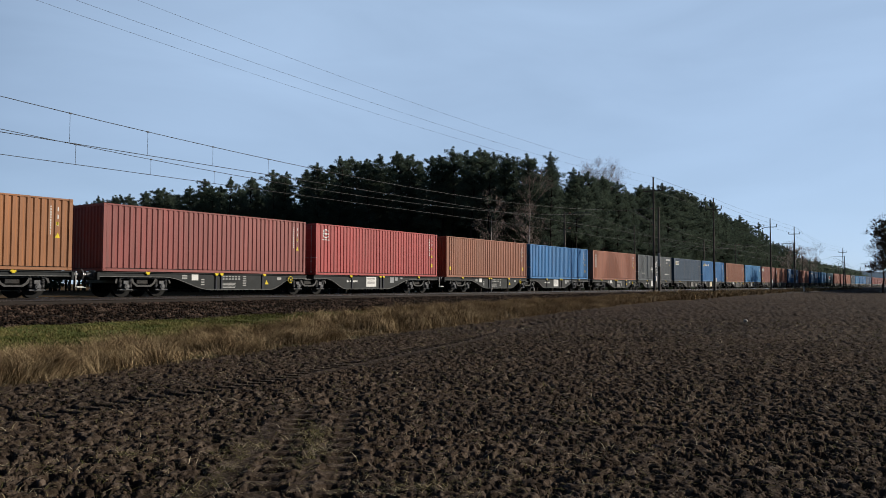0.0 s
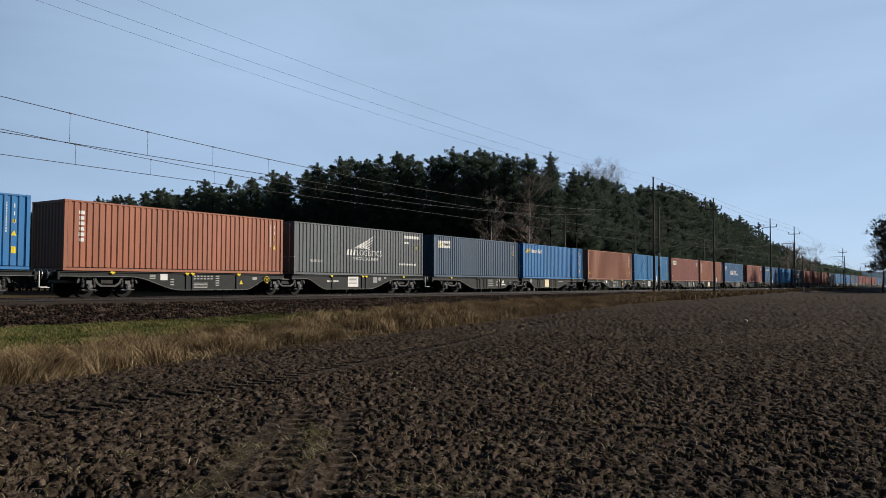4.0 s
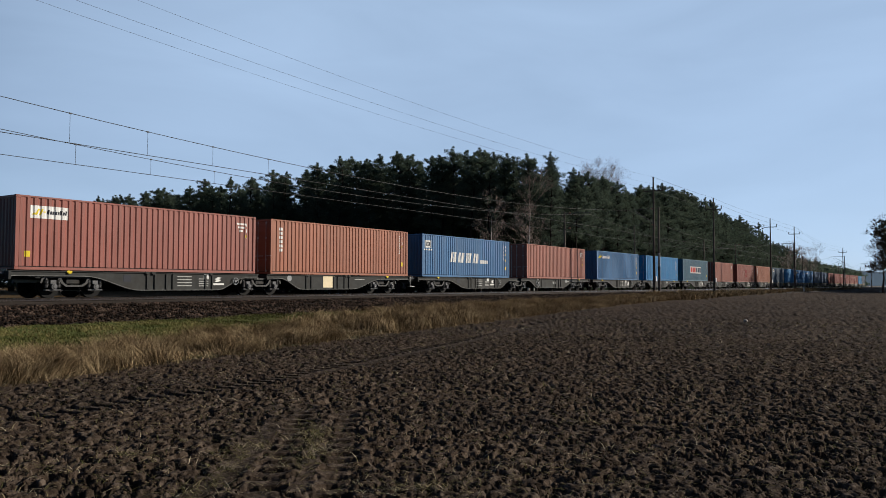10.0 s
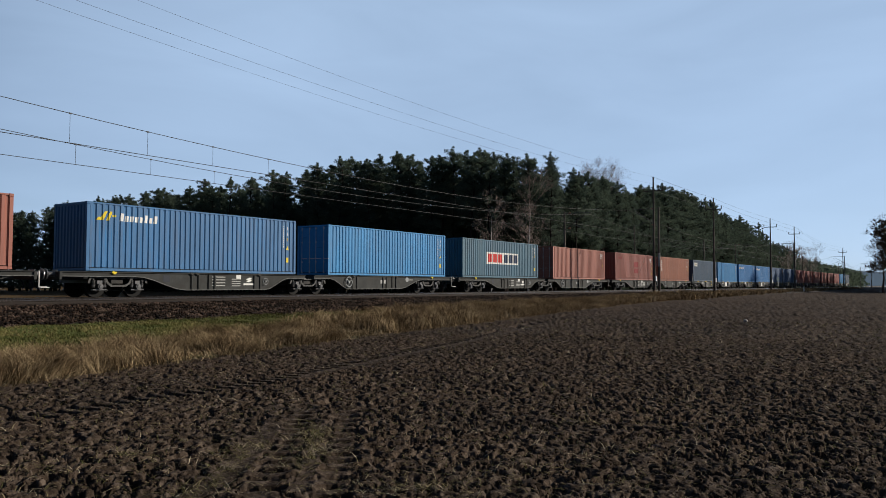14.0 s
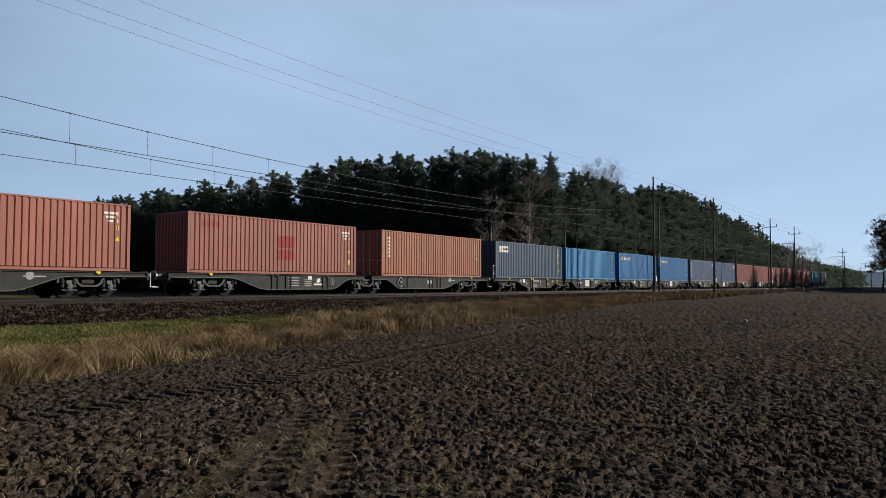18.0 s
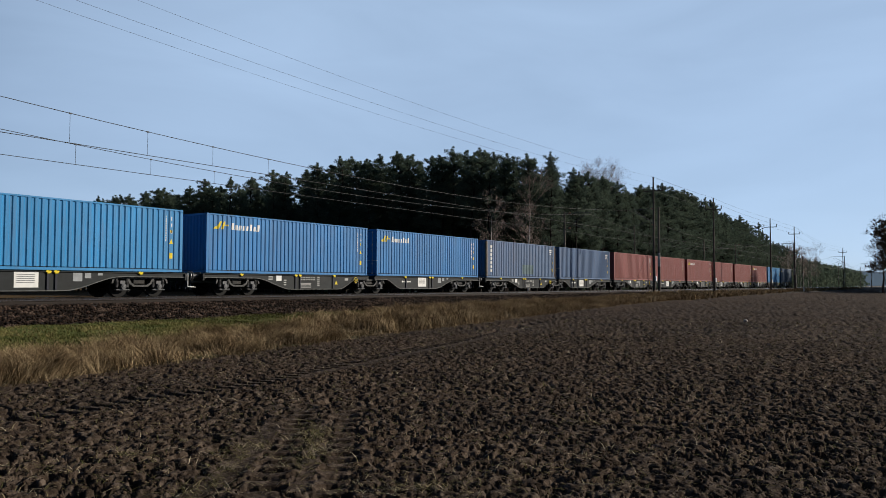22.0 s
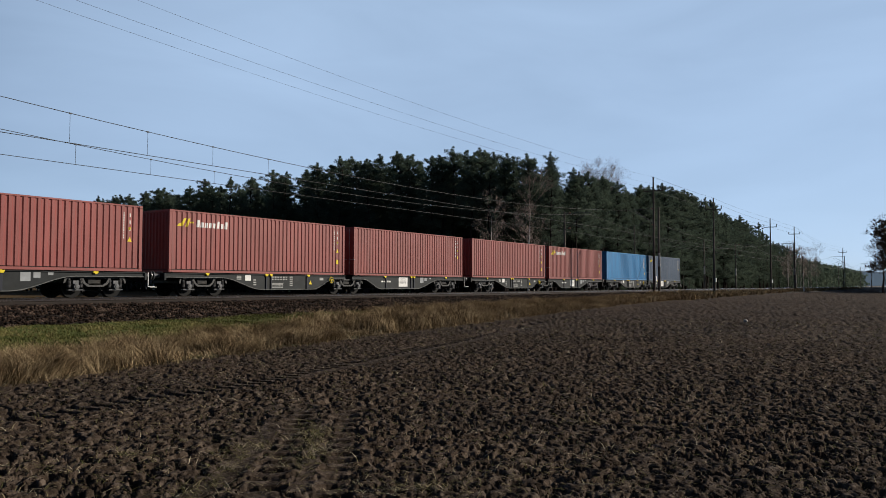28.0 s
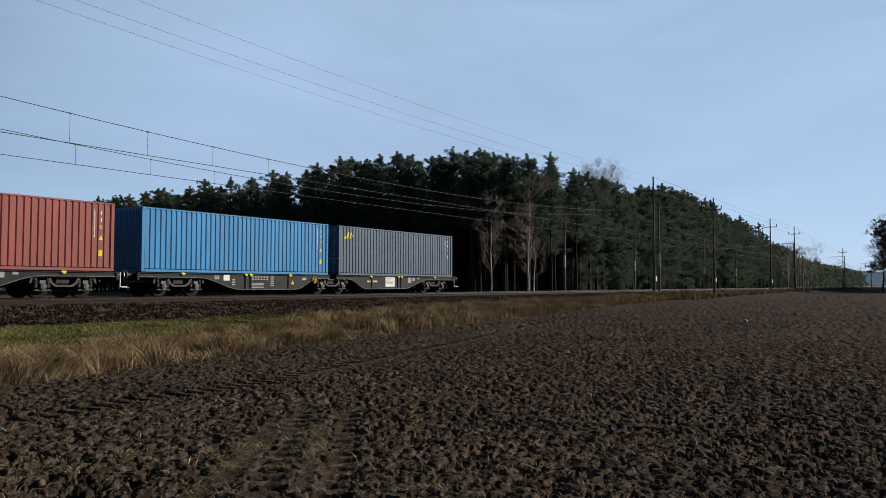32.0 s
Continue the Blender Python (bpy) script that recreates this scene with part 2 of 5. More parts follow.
def ground_height(x, y):
    z = base_height(x, y)
    soil = np.clip((field_edge(x) - y) / 0.6, 0, 1)
    r = np.hypot(x, y)
    # furrow ridges run beside the verge, broken into clods
    across = (y - 0.16 * x)
    u, v = x * 0.987 + y * 0.16, y * 0.987 - 0.16 * x
    wob = lattice(u * 0.6, v * 0.6, 3) * 1.6
    bend = lattice(u * 5.0, v * 5.0, 31) - 0.5
    bend2 = lattice(u * 5.0, v * 5.0, 37) - 0.5
    ridge = 0.5 + 0.5 * np.sin((v + 0.25 * wob) * 2 * math.pi / 0.34)
    big = lattice(u * 1.7, v * 2.6, 5) - 0.5
    # level crumbs of soil broken by sharp little pits, and clods that stand up
    lumps = 0.58 * lattice(u * 12.0 + 2.0 * bend, v * 19.0 + 2.0 * bend2, 7) + 0.42 * lattice(u * 27.0 + 4 * bend2, v * 38.0 + 4 * bend, 11)
    thick = 0.10 * (lattice(u * 0.9, v * 0.9, 19) - 0.5)
    pit = np.clip((0.472 + thick - lumps) / 0.035, 0, 1)
    clod = np.clip((lumps - 0.56 - thick) / 0.04, 0, 1)
    fine = lattice(u * 44.0, v * 48.0, 13) - 0.5
    rough = 0.014 * ridge + 0.022 * big - 0.070 * pit + 0.016 * clod + 0.008 * fine - 0.01
    # away from the wheel tracks the plough has left larger clods lying along the furrows
    coarse = 0.5 * lattice(u * 3.6 + 0.8 * bend, v * 9.0 + 0.8 * bend2, 61) + 0.5 * lattice(u * 10.0 + bend2, v * 17.0 + bend, 67)
    open_field = np.clip((r - 13.0) / 22.0, 0, 1)
    rough = rough + open_field * (0.030 * np.clip((coarse - 0.55) / 0.05, 0, 1) - 0.060 * np.clip((0.47 - coarse) / 0.05, 0, 1))
    rough *= (0.7 + 0.6 * lattice(x * 0.35, y * 0.35, 17)) * (1 - 0.40 * np.clip((r - 8) / 16, 0, 1))
    rough = np.where(r < 0.8, 0.35 * rough, rough)
    sunk, along = rut_depth(x, y)
    tread = np.where(np.sin(along * 2 * math.pi) > -0.2, 0.02, -0.10)
    rough = rough * (1 - 0.92 * np.clip(sunk * 1.6, 0, 1)) + sunk * (-0.045 + 1.5 * tread)
    verge = 0.05 * (lattice(x * 1.3, y * 1.3, 23) - 0.5) + 0.03 * (lattice(x * 5, y * 5, 29) - 0.5)
    keep = np.clip(1.4 - np.abs(y - 29.3) / 5.5, 0, 1)
    far = np.clip((r - 300) / 300, 0, 1)
    return z + (rough * soil + verge * (1 - soil) * (1 - np.clip(keep * 3, 0, 1))) * (1 - far)


def ground_material():
    m = bpy.data.materials.new("field_and_verge_earth")
    m.use_nodes = True
    n, l = m.node_tree.nodes, m.node_tree.links
    b = n["Principled BSDF"]
    b.inputs["Roughness"].default_value = 0.95
    b.inputs["Specular IOR Level"].default_value = 0.03
    geo = n.new("ShaderNodeNewGeometry")
    sep = n.new("ShaderNodeSeparateXYZ")
    l.new(geo.outputs["Position"], sep.inputs[0])

    def math_node(op, a, bb=None):
        k = n.new("ShaderNodeMath")
        k.operation = op
        for i, s in enumerate((a, bb)):
            if s is None:
                continue
            if isinstance(s, (int, float)):
                k.inputs[i].default_value = s
            else:
                l.new(s, k.inputs[i])
        return k.outputs[0]

    def noise_node(scale, detail, rough=0.6):
        k = n.new("ShaderNodeTexNoise")
        k.inputs["Scale"].default_value, k.inputs["Detail"].default_value = scale, detail
        k.inputs["Roughness"].default_value = rough
        l.new(geo.outputs["Position"], k.inputs["Vector"])
        return k.outputs["Fac"]

    def ramp_node(src, stops):
        k = n.new("ShaderNodeValToRGB")
        while len(k.color_ramp.elements) < len(stops):
            k.color_ramp.elements.new(0.5)
        for e, (p, c) in zip(k.color_ramp.elements, stops):
            e.position, e.color = p, (*c, 1)
        l.new(src, k.inputs[0])
        return k.outputs[0]

    def mix_node(fac, a, bb):
        k = n.new("ShaderNodeMixRGB")
        if isinstance(fac, (int, float)):
            k.inputs[0].default_value = fac
        else:
            l.new(fac, k.inputs[0])
        l.new(a, k.inputs[1])
        l.new(bb, k.inputs[2])
        return k.outputs[0]

    soil = ramp_node(noise_node(7.0, 8.0, 0.7), [(0.36, (0.011, 0.008, 0.006)), (0.50, (0.038, 0.0285, 0.0225)), (0.63, (0.125, 0.099, 0.081))])
    soil2 = ramp_node(noise_node(0.35, 4.0), [(0.35, (0.020, 0.0157, 0.0125)), (0.65, (0.054, 0.038, 0.0265))])
    soil = mix_node(0.45, soil, soil2)
    straw = ramp_node(noise_node(4.0, 6.0), [(0.3, (0.03, 0.02, 0.012)), (0.55, (0.075, 0.05, 0.025)), (0.75, (0.14, 0.095, 0.045))])
    green = ramp_node(noise_node(3.0, 6.0), [(0.3, (0.026, 0.034, 0.012)), (0.55, (0.052, 0.066, 0.020)), (0.78, (0.10, 0.095, 0.036))])
    green_zone = math_node("MULTIPLY", math_node("SUBTRACT", 27.0, sep.outputs[0]), 0.08)
    patch = math_node("ADD", math_node("MULTIPLY", math_node("SUBTRACT", noise_node(0.5, 4.0), 0.5), 3.0), green_zone)
    k = n.new("ShaderNodeClamp")
    l.new(patch, k.inputs[0])
    grass = mix_node(k.outputs[0], straw, green)
    edge = math_node("SUBTRACT", 24.0, math_node("MULTIPLY", 13.0, math_node("EXPONENT", math_node("MULTIPLY", sep.outputs[0], -1 / 45.0))))
    d = math_node("SUBTRACT", sep.outputs[1], edge)
    d = math_node("ADD", d, math_node("MULTIPLY", math_node("SUBTRACT", noise_node(1.6, 5.0), 0.5), 1.2))
    k2 = n.new("ShaderNodeClamp")
    l.new(math_node("ADD", math_node("MULTIPLY", d, 1.4), 0.4), k2.inputs[0])
    l.new(mix_node(k2.outputs[0], soil, grass), b.inputs["Base Color"])
    bp = n.new("ShaderNodeBump")
    bp.inputs["Strength"].default_value, bp.inputs["Distance"].default_value = 0.6, 0.02
    vor = n.new("ShaderNodeTexVoronoi")
    vor.inputs["Scale"].default_value = 24.0
    l.new(geo.outputs["Position"], vor.inputs["Vector"])
    l.new(math_node("SUBTRACT", noise_node(38.0, 6.0, 0.7), math_node("MULTIPLY", vor.outputs["Distance"], 0.9)), bp.inputs["Height"])
    coarse = n.new("ShaderNodeTexVoronoi")
    coarse.inputs["Scale"].default_value = 8.0
    l.new(geo.outputs["Position"], coarse.inputs["Vector"])
    bp2 = n.new("ShaderNodeBump")
    bp2.inputs["Strength"].default_value, bp2.inputs["Distance"].default_value = 0.3, 0.04
    bp2.invert = True
    l.new(coarse.outputs["Distance"], bp2.inputs["Height"])
    l.new(bp2.outputs[0], bp.inputs["Normal"])
    l.new(bp.outputs[0], b.inputs["Normal"])
    return m


def grid_faces(rows, cols, closed=False):
    i, j = np.meshgrid(np.arange(rows - 1), np.arange(cols if closed else cols - 1), indexing="ij")
    a = i * cols + j
    bb = i * cols + (j + 1) % cols
    return np.stack([a, bb, bb + cols, a + cols], -1).reshape(-1, 4)


def array_mesh(name, verts, faces, material, parent=None, smooth=False):
    """A mesh from numpy arrays of places and of faces with equal corners."""
    me = bpy.data.meshes.new(name)
    k = faces.shape[1]
    me.vertices.add(len(verts))
    me.vertices.foreach_set("co", np.asarray(verts, np.float32).ravel())
    me.loops.add(faces.size)
    me.loops.foreach_set("vertex_index", faces.astype(np.int32).ravel())
    me.polygons.add(len(faces))
    me.polygons.foreach_set("loop_start", np.arange(0, faces.size, k, dtype=np.int32))
    me.update(calc_edges=True)
    me.validate()
    if smooth:
        me.polygons.foreach_set("use_smooth", [True] * len(me.polygons))
    me.materials.append(material)
    ob = new(name, me)
    if parent:
        ob.parent = parent
    return ob


GROUND = ground_material()
bear = np.radians(np.concatenate([np.arange(23, 90, 0.115), np.arange(90.5, 382, 1.6)]))
radii = np.concatenate([np.array([0.0005, 0.25, 0.5]), np.arange(0.75, 4.38, 0.07), 4.4 * np.exp(np.arange(0, 1.74, 0.0037)), 25.2 * np.exp(np.arange(0, 1.30, 0.011)), 94.0 * np.exp(np.arange(0.03, 4.0, 0.07))])
RR, TT = np.meshgrid(radii, bear, indexing="ij")
GX, GY = RR * np.sin(TT) + 0.11, RR * np.cos(TT) - 0.17
GZ = ground_height(GX, GY)
ground = array_mesh("ground", np.stack([GX, GY, GZ], -1).reshape(-1, 3), grid_faces(len(radii), len(bear), True)[:, ::-1], GROUND)
tagged(ground, "ploughed brown field with a grassy verge and railway embankment", "ground", kind="structure")

def blade_material(name, stops, scale):
    m = bpy.data.materials.new(name)
    m.use_nodes = True
    n, l = m.node_tree.nodes, m.node_tree.links
    b = n["Principled BSDF"]
    b.inputs["Roughness"].default_value = 0.9
    b.inputs["Specular IOR Level"].default_value = 0.05
    geo = n.new("ShaderNodeNewGeometry")
    tex = n.new("ShaderNodeTexNoise")
    tex.inputs["Scale"].default_value, tex.inputs["Detail"].default_value = scale, 4.0
    l.new(geo.outputs["Position"], tex.inputs["Vector"])
    add = n.new("ShaderNodeMath")
    add.operation = "ADD"
    sc = n.new("ShaderNodeMapRange")
    sc.inputs[3].default_value, sc.inputs[4].default_value = -0.22, 0.22
    l.new(geo.outputs["Random Per Island"], sc.inputs[0])
    l.new(tex.outputs["Fac"], add.inputs[0])
    l.new(sc.outputs[0], add.inputs[1])
    ramp = n.new("ShaderNodeValToRGB")
    while len(ramp.color_ramp.elements) < len(stops):
        ramp.color_ramp.elements.new(0.5)
    for e, (p, c) in zip(ramp.color_ramp.elements, stops):
        e.position, e.color = p, (*c, 1)
    l.new(add.outputs[0], ramp.inputs[0])
    l.new(ramp.outputs[0], b.inputs["Base Color"])
    return m


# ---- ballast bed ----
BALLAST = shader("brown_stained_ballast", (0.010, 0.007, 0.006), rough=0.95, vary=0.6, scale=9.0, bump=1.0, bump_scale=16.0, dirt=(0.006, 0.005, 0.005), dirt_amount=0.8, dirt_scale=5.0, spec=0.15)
bed_profile = [(22.1, 0.28), (22.5, 0.44), (23.3, 0.57), (24.2, 0.71), (24.8, 0.80), (25.3, 0.85), (26.2, 0.87), (29.2, 0.86), (32.6, 0.87), (33.4, 0.82), (34.6, 0.42), (35.0, 0.2)]
bed_x = np.concatenate([np.arange(-60, 8, 2.0), np.arange(8, 70, 0.25), np.arange(70, 200, 1.0), np.arange(200, 640, 8.0)])
bed_y = np.concatenate([np.arange(22.1, 26.2, 0.14), np.array([26.3, 28.0, 29.3, 31.0, 32.6, 33.4, 34.0, 34.6, 35.0])])
BX, BY = np.meshgrid(bed_x, bed_y, indexing="ij")
BZ = np.interp(BY, [p[0] for p in bed_profile], [p[1] for p in bed_profile])
BZ = BZ + 0.05 * (lattice(BX * 3.1, BY * 3.1, 41) - 0.5) + 0.05 * (lattice(BX * 7.7, BY * 7.7, 43) - 0.5)
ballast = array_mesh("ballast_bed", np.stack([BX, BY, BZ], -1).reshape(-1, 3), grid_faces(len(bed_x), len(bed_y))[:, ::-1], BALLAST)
tagged(ballast, "brown ballast bed of a double track railway", "ballast", kind="structure")


def scatter_solid(name, places, sizes, material, seed, flat=0.7):
    """Loose lumps: dented octahedra joined into one mesh."""
    rng = np.random.default_rng(seed)
    k = len(places)
    base = np.array([(1, 0, 0), (0, 1, 0), (-1, 0, 0), (0, -1, 0), (0.2, 0.1, 1), (0, 0, -1)], float)
    tri = np.array([(0, 1, 4), (1, 2, 4), (2, 3, 4), (3, 0, 4), (1, 0, 5), (2, 1, 5), (3, 2, 5), (0, 3, 5)])
    v = base[None] * (0.6 + 0.8 * rng.random((k, 6, 1)))
    ang = rng.random(k) * 2 * math.pi
    c, s = np.cos(ang)[:, None], np.sin(ang)[:, None]
    x = v[..., 0] * c - v[..., 1] * s
    y = v[..., 0] * s + v[..., 1] * c
    z = v[..., 2] * flat
    pts = np.stack([x, y, z], -1) * sizes[:, None, None] + places[:, None, :]
    faces = tri[None] + (np.arange(k) * 6)[:, None, None]
    return array_mesh(name, pts.reshape(-1, 3), faces.reshape(-1, 3), material)


rng = np.random.default_rng(5)
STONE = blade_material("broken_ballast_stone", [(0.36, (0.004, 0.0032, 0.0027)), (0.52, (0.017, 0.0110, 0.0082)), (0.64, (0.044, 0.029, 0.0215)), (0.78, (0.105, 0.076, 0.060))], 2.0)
sx = 6 + 74 * rng.random(44000) ** 1.35
sy = 22.3 + 3.4 * rng.random(44000)
sz = np.interp(sy, [p[0] for p in bed_profile], [p[1] for p in bed_profile])
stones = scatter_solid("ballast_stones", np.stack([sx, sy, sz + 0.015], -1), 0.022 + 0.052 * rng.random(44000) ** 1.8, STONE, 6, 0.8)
tagged(stones, "loose brown broken stones on the ballast shoulder", "stones", kind="stuff")

CLOD = shader("crumbled_soil", (0.043, 0.029, 0.020), rough=0.95, vary=0.5, scale=6.0, bump=0.6, bump_scale=40.0, spec=0.1)
kk = 14000
cr = 4.6 * np.exp(rng.random(kk) * 1.75)
ca = np.radians(24 + 64 * rng.random(kk))
cx, cy = cr * np.sin(ca), cr * np.cos(ca)
ok = (cy < field_edge(cx) - 0.2) & (rut_depth(cx, cy)[0] < 0.1)
cx, cy, cr = cx[ok], cy[ok], cr[ok]
clods = scatter_solid("soil_clods", np.stack([cx, cy, ground_height(cx, cy) + 0.006], -1), (0.007 + 0.018 * rng.random(len(cx)) ** 3) * (0.7 + 0.03 * cr), CLOD, 8, 0.75)
tagged(clods, "dark brown crumbled clods on the ploughed field", "soil", kind="stuff")


def blades(name, places, heights, widths, lean, material, seed, comb=6.0):
    """Grass: bent tapered blades, two quads each, joined into one mesh."""
    rg = np.random.default_rng(seed)
    k = len(places)
    a = 9.0 * lattice(places[:, 0] * 1.1, places[:, 1] * 1.1, seed) + comb * (rg.random(k) - 0.5)
    tilt = lean * (0.25 + 0.75 * rg.random(k))
    dx, dy = np.cos(a), np.sin(a)
    wa = rg.random(k) * math.pi
    wx, wy = np.cos(wa) * widths / 2, np.sin(wa) * widths / 2
    pts = np.zeros((k, 6, 3))
    for i, (up, out, wd) in enumerate(((0, 0, 1.0), (0.6, 0.35, 0.8), (0.93, 1.0, 0.15))):
        px = places[:, 0] + dx * tilt * heights * out
        py = places[:, 1] + dy * tilt * heights * out
        pz = places[:, 2] + heights * up * (1 - 0.25 * tilt)
        pts[:, 2 * i] = np.stack([px - wx * wd, py - wy * wd, pz], -1)
        pts[:, 2 * i + 1] = np.stack([px + wx * wd, py + wy * wd, pz], -1)
    f = np.array([(0, 1, 3, 2), (2, 3, 5, 4)])[None] + (np.arange(k) * 6)[:, None, None]
    return array_mesh(name, pts.reshape(-1, 3), f.reshape(-1, 4), material)


STRAW = blade_material("dry_straw_grass", [(0.22, (0.040, 0.027, 0.014)), (0.42, (0.112, 0.077, 0.041)), (0.58, (0.215, 0.156, 0.088)), (0.80, (0.37, 0.29, 0.18))], 1.3)
TURF = blade_material("winter_green_grass", [(0.25, (0.030, 0.032, 0.012)), (0.44, (0.075, 0.088, 0.026)), (0.62, (0.135, 0.135, 0.045)), (0.80, (0.20, 0.155, 0.075))], 0.6)


def tufts(count, x0, x1, power, band, per, spread, seed):
    rg = np.random.default_rng(seed)
    tx = x0 + (x1 - x0) * rg.random(count) ** power
    lo, hi = field_edge(tx) + band[0], np.minimum(field_edge(tx) + band[1], np.interp(tx, [45, 95], [22.4, 24.4]))
    ty = lo + (hi - lo) * rg.random(count)
    dens = lattice(tx * 0.7, ty * 0.9, seed)
    ok = dens > band[2]
    tx, ty, dens = tx[ok], ty[ok], dens[ok]
    bx = (tx[:, None] + rg.normal(0, spread, (len(tx), per))).ravel()
    by = (ty[:, None] + rg.normal(0, spread, (len(tx), per))).ravel()
    hs = np.repeat(0.55 + 0.9 * dens, per) * (0.5 + 0.6 * rg.random(len(bx)))
    return np.stack([bx, by, ground_height(bx, by) - 0.02], -1), hs


pl, hs = tufts(7200, 3, 80, 1.25, (-0.2, 3.4, 0.40), 28, 0.14, 51)
straw_near = blades("straw_grass", pl, hs * 0.46, 0.006 + 0.008 * np.random.default_rng(1).random(len(pl)), 1.25, STRAW, 52, 3.0)
tagged(straw_near, "tall dry straw coloured grass along the field edge", "grass", kind="stuff")
pl, hs = tufts(2600, 6, 50, 1.0, (-0.3, 3.6, 0.0), 16, 0.2, 63)
straw_fill = blades("straw_grass", pl, hs * 0.30, 0.008 + 0.008 * np.random.default_rng(7).random(len(pl)), 2.0, STRAW, 64)
tagged(straw_fill, "low matted straw grass at the field edge", "grass", kind="stuff")
pl, hs = tufts(4300, 20, 75, 1.0, (-0.2, 4.2, 0.42), 15, 0.13, 71)
straw_mid = blades("straw_grass", pl, hs * 0.50, 0.010 + 0.011 * np.random.default_rng(9).random(len(pl)), 0.8, STRAW, 72, 3.0)
tagged(straw_mid, "upright tufts of pale dry grass beside the field", "grass", kind="stuff")
pl, hs = tufts(6000, 27, 120, 1.3, (2.5, 9.0, 0.30), 12, 0.20, 57)
straw_bank = blades("straw_grass", pl, hs * 0.28, 0.014 + 0.016 * np.random.default_rng(4).random(len(pl)), 1.9, STRAW, 58)
tagged(straw_bank, "matted dry straw grass on the embankment slope", "grass", kind="stuff")
pl, hs = tufts(4200, 70, 260, 1.4, (-0.5, 6.0, 0.25), 7, 0.35, 53)
straw_far = blades("straw_grass", pl, hs * 0.6, 0.05 + 0.04 * np.random.default_rng(2).random(len(pl)), 1.0, STRAW, 54)
tagged(straw_far, "dry straw coloured grass beside the railway embankment", "grass", kind="stuff")
pl, hs = tufts(6500, 3, 40, 1.2, (2.6, 11.5, 0.10), 13, 0.14, 55)
turf = blades("green_grass", pl, hs * 0.13, 0.014 + 0.012 * np.random.default_rng(3).random(len(pl)), 1.3, TURF, 56)
tagged(turf, "short green winter grass on the embankment foot", "grass", kind="stuff")

# weeds and chaff on the ploughed soil
rg = np.random.default_rng(61)
a_, r_ = np.radians(22 + 68 * rg.random(34000)), 4.6 * np.exp(2.1 * rg.random(34000) ** 0.8)
WEED_SPOTS = [(6.24, 5.81), (5.41, 5.09), (5.8, 5.4), (4.46, 6.43), (4.34, 5.97), (4.06, 5.04), (5.22, 5.82), (4.48, 6.5), (6.05, 5.6), (5.6, 5.2), (4.91, 3.7), (5.2, 3.42), (6.12, 3.08), (5.98, 2.26), (3.72, 6.63), (6.4, 5.9), (5.0, 4.9), (8.4, 3.6), (7.3, 2.6), (3.9, 4.95), (4.9, 5.75), (5.9, 5.6), (4.9, 3.6), (5.35, 3.35), (4.7, 3.9), (6.5, 6.1), (4.2, 5.05), (4.6, 5.3), (5.0, 5.55), (5.5, 5.9), (5.4, 5.05), (5.7, 5.3), (6.1, 5.65), (6.3, 5.85), (3.6, 5.9)]
wp = np.concatenate([np.array(s)[None] + rg.normal(0, 0.12, (85, 2)) for s in WEED_SPOTS] + [np.stack([r_ * np.sin(a_), r_ * np.cos(a_)], -1)])
wp = wp[wp[:, 1] < field_edge(wp[:, 0])]
WEED = blade_material("pale_stubble_and_weeds", [(0.25, (0.045, 0.042, 0.018)), (0.45, (0.095, 0.090, 0.034)), (0.60, (0.19, 0.155, 0.090)), (0.82, (0.38, 0.33, 0.25))], 2.0)
weeds = blades("stubble", np.stack([wp[:, 0], wp[:, 1], ground_height(wp[:, 0], wp[:, 1]) - 0.005], -1), 0.02 + 0.06 * rg.random(len(wp)) ** 2 + 0.004 * np.hypot(wp[:, 0], wp[:, 1]) * rg.random(len(wp)), 0.004 + 0.0007 * np.hypot(wp[:, 0], wp[:, 1]) * rg.random(len(wp)), 3.2, WEED, 62)
tagged(weeds, "scattered pale stubble and small weeds on ploughed soil", "stubble", kind="stuff")

bm = bmesh.new()
bmesh.ops.create_icosphere(bm, subdivisions=2, radius=0.11)
for v in bm.verts:
    v.co = Vector((v.co.x * 1.3, v.co.y, v.co.z * 0.8)) * (0.85 + 0.3 * noise.noise(v.co * 7))
stone = part("field_stone", bm, shader("pale_fieldstone", (0.30, 0.28, 0.26), rough=0.9, vary=0.25, scale=5.0, bump=0.3), None)
stone.location = (35.3, 7.66, 0.05)
tagged(stone, "pale stone lying on the ploughed field", "stone")


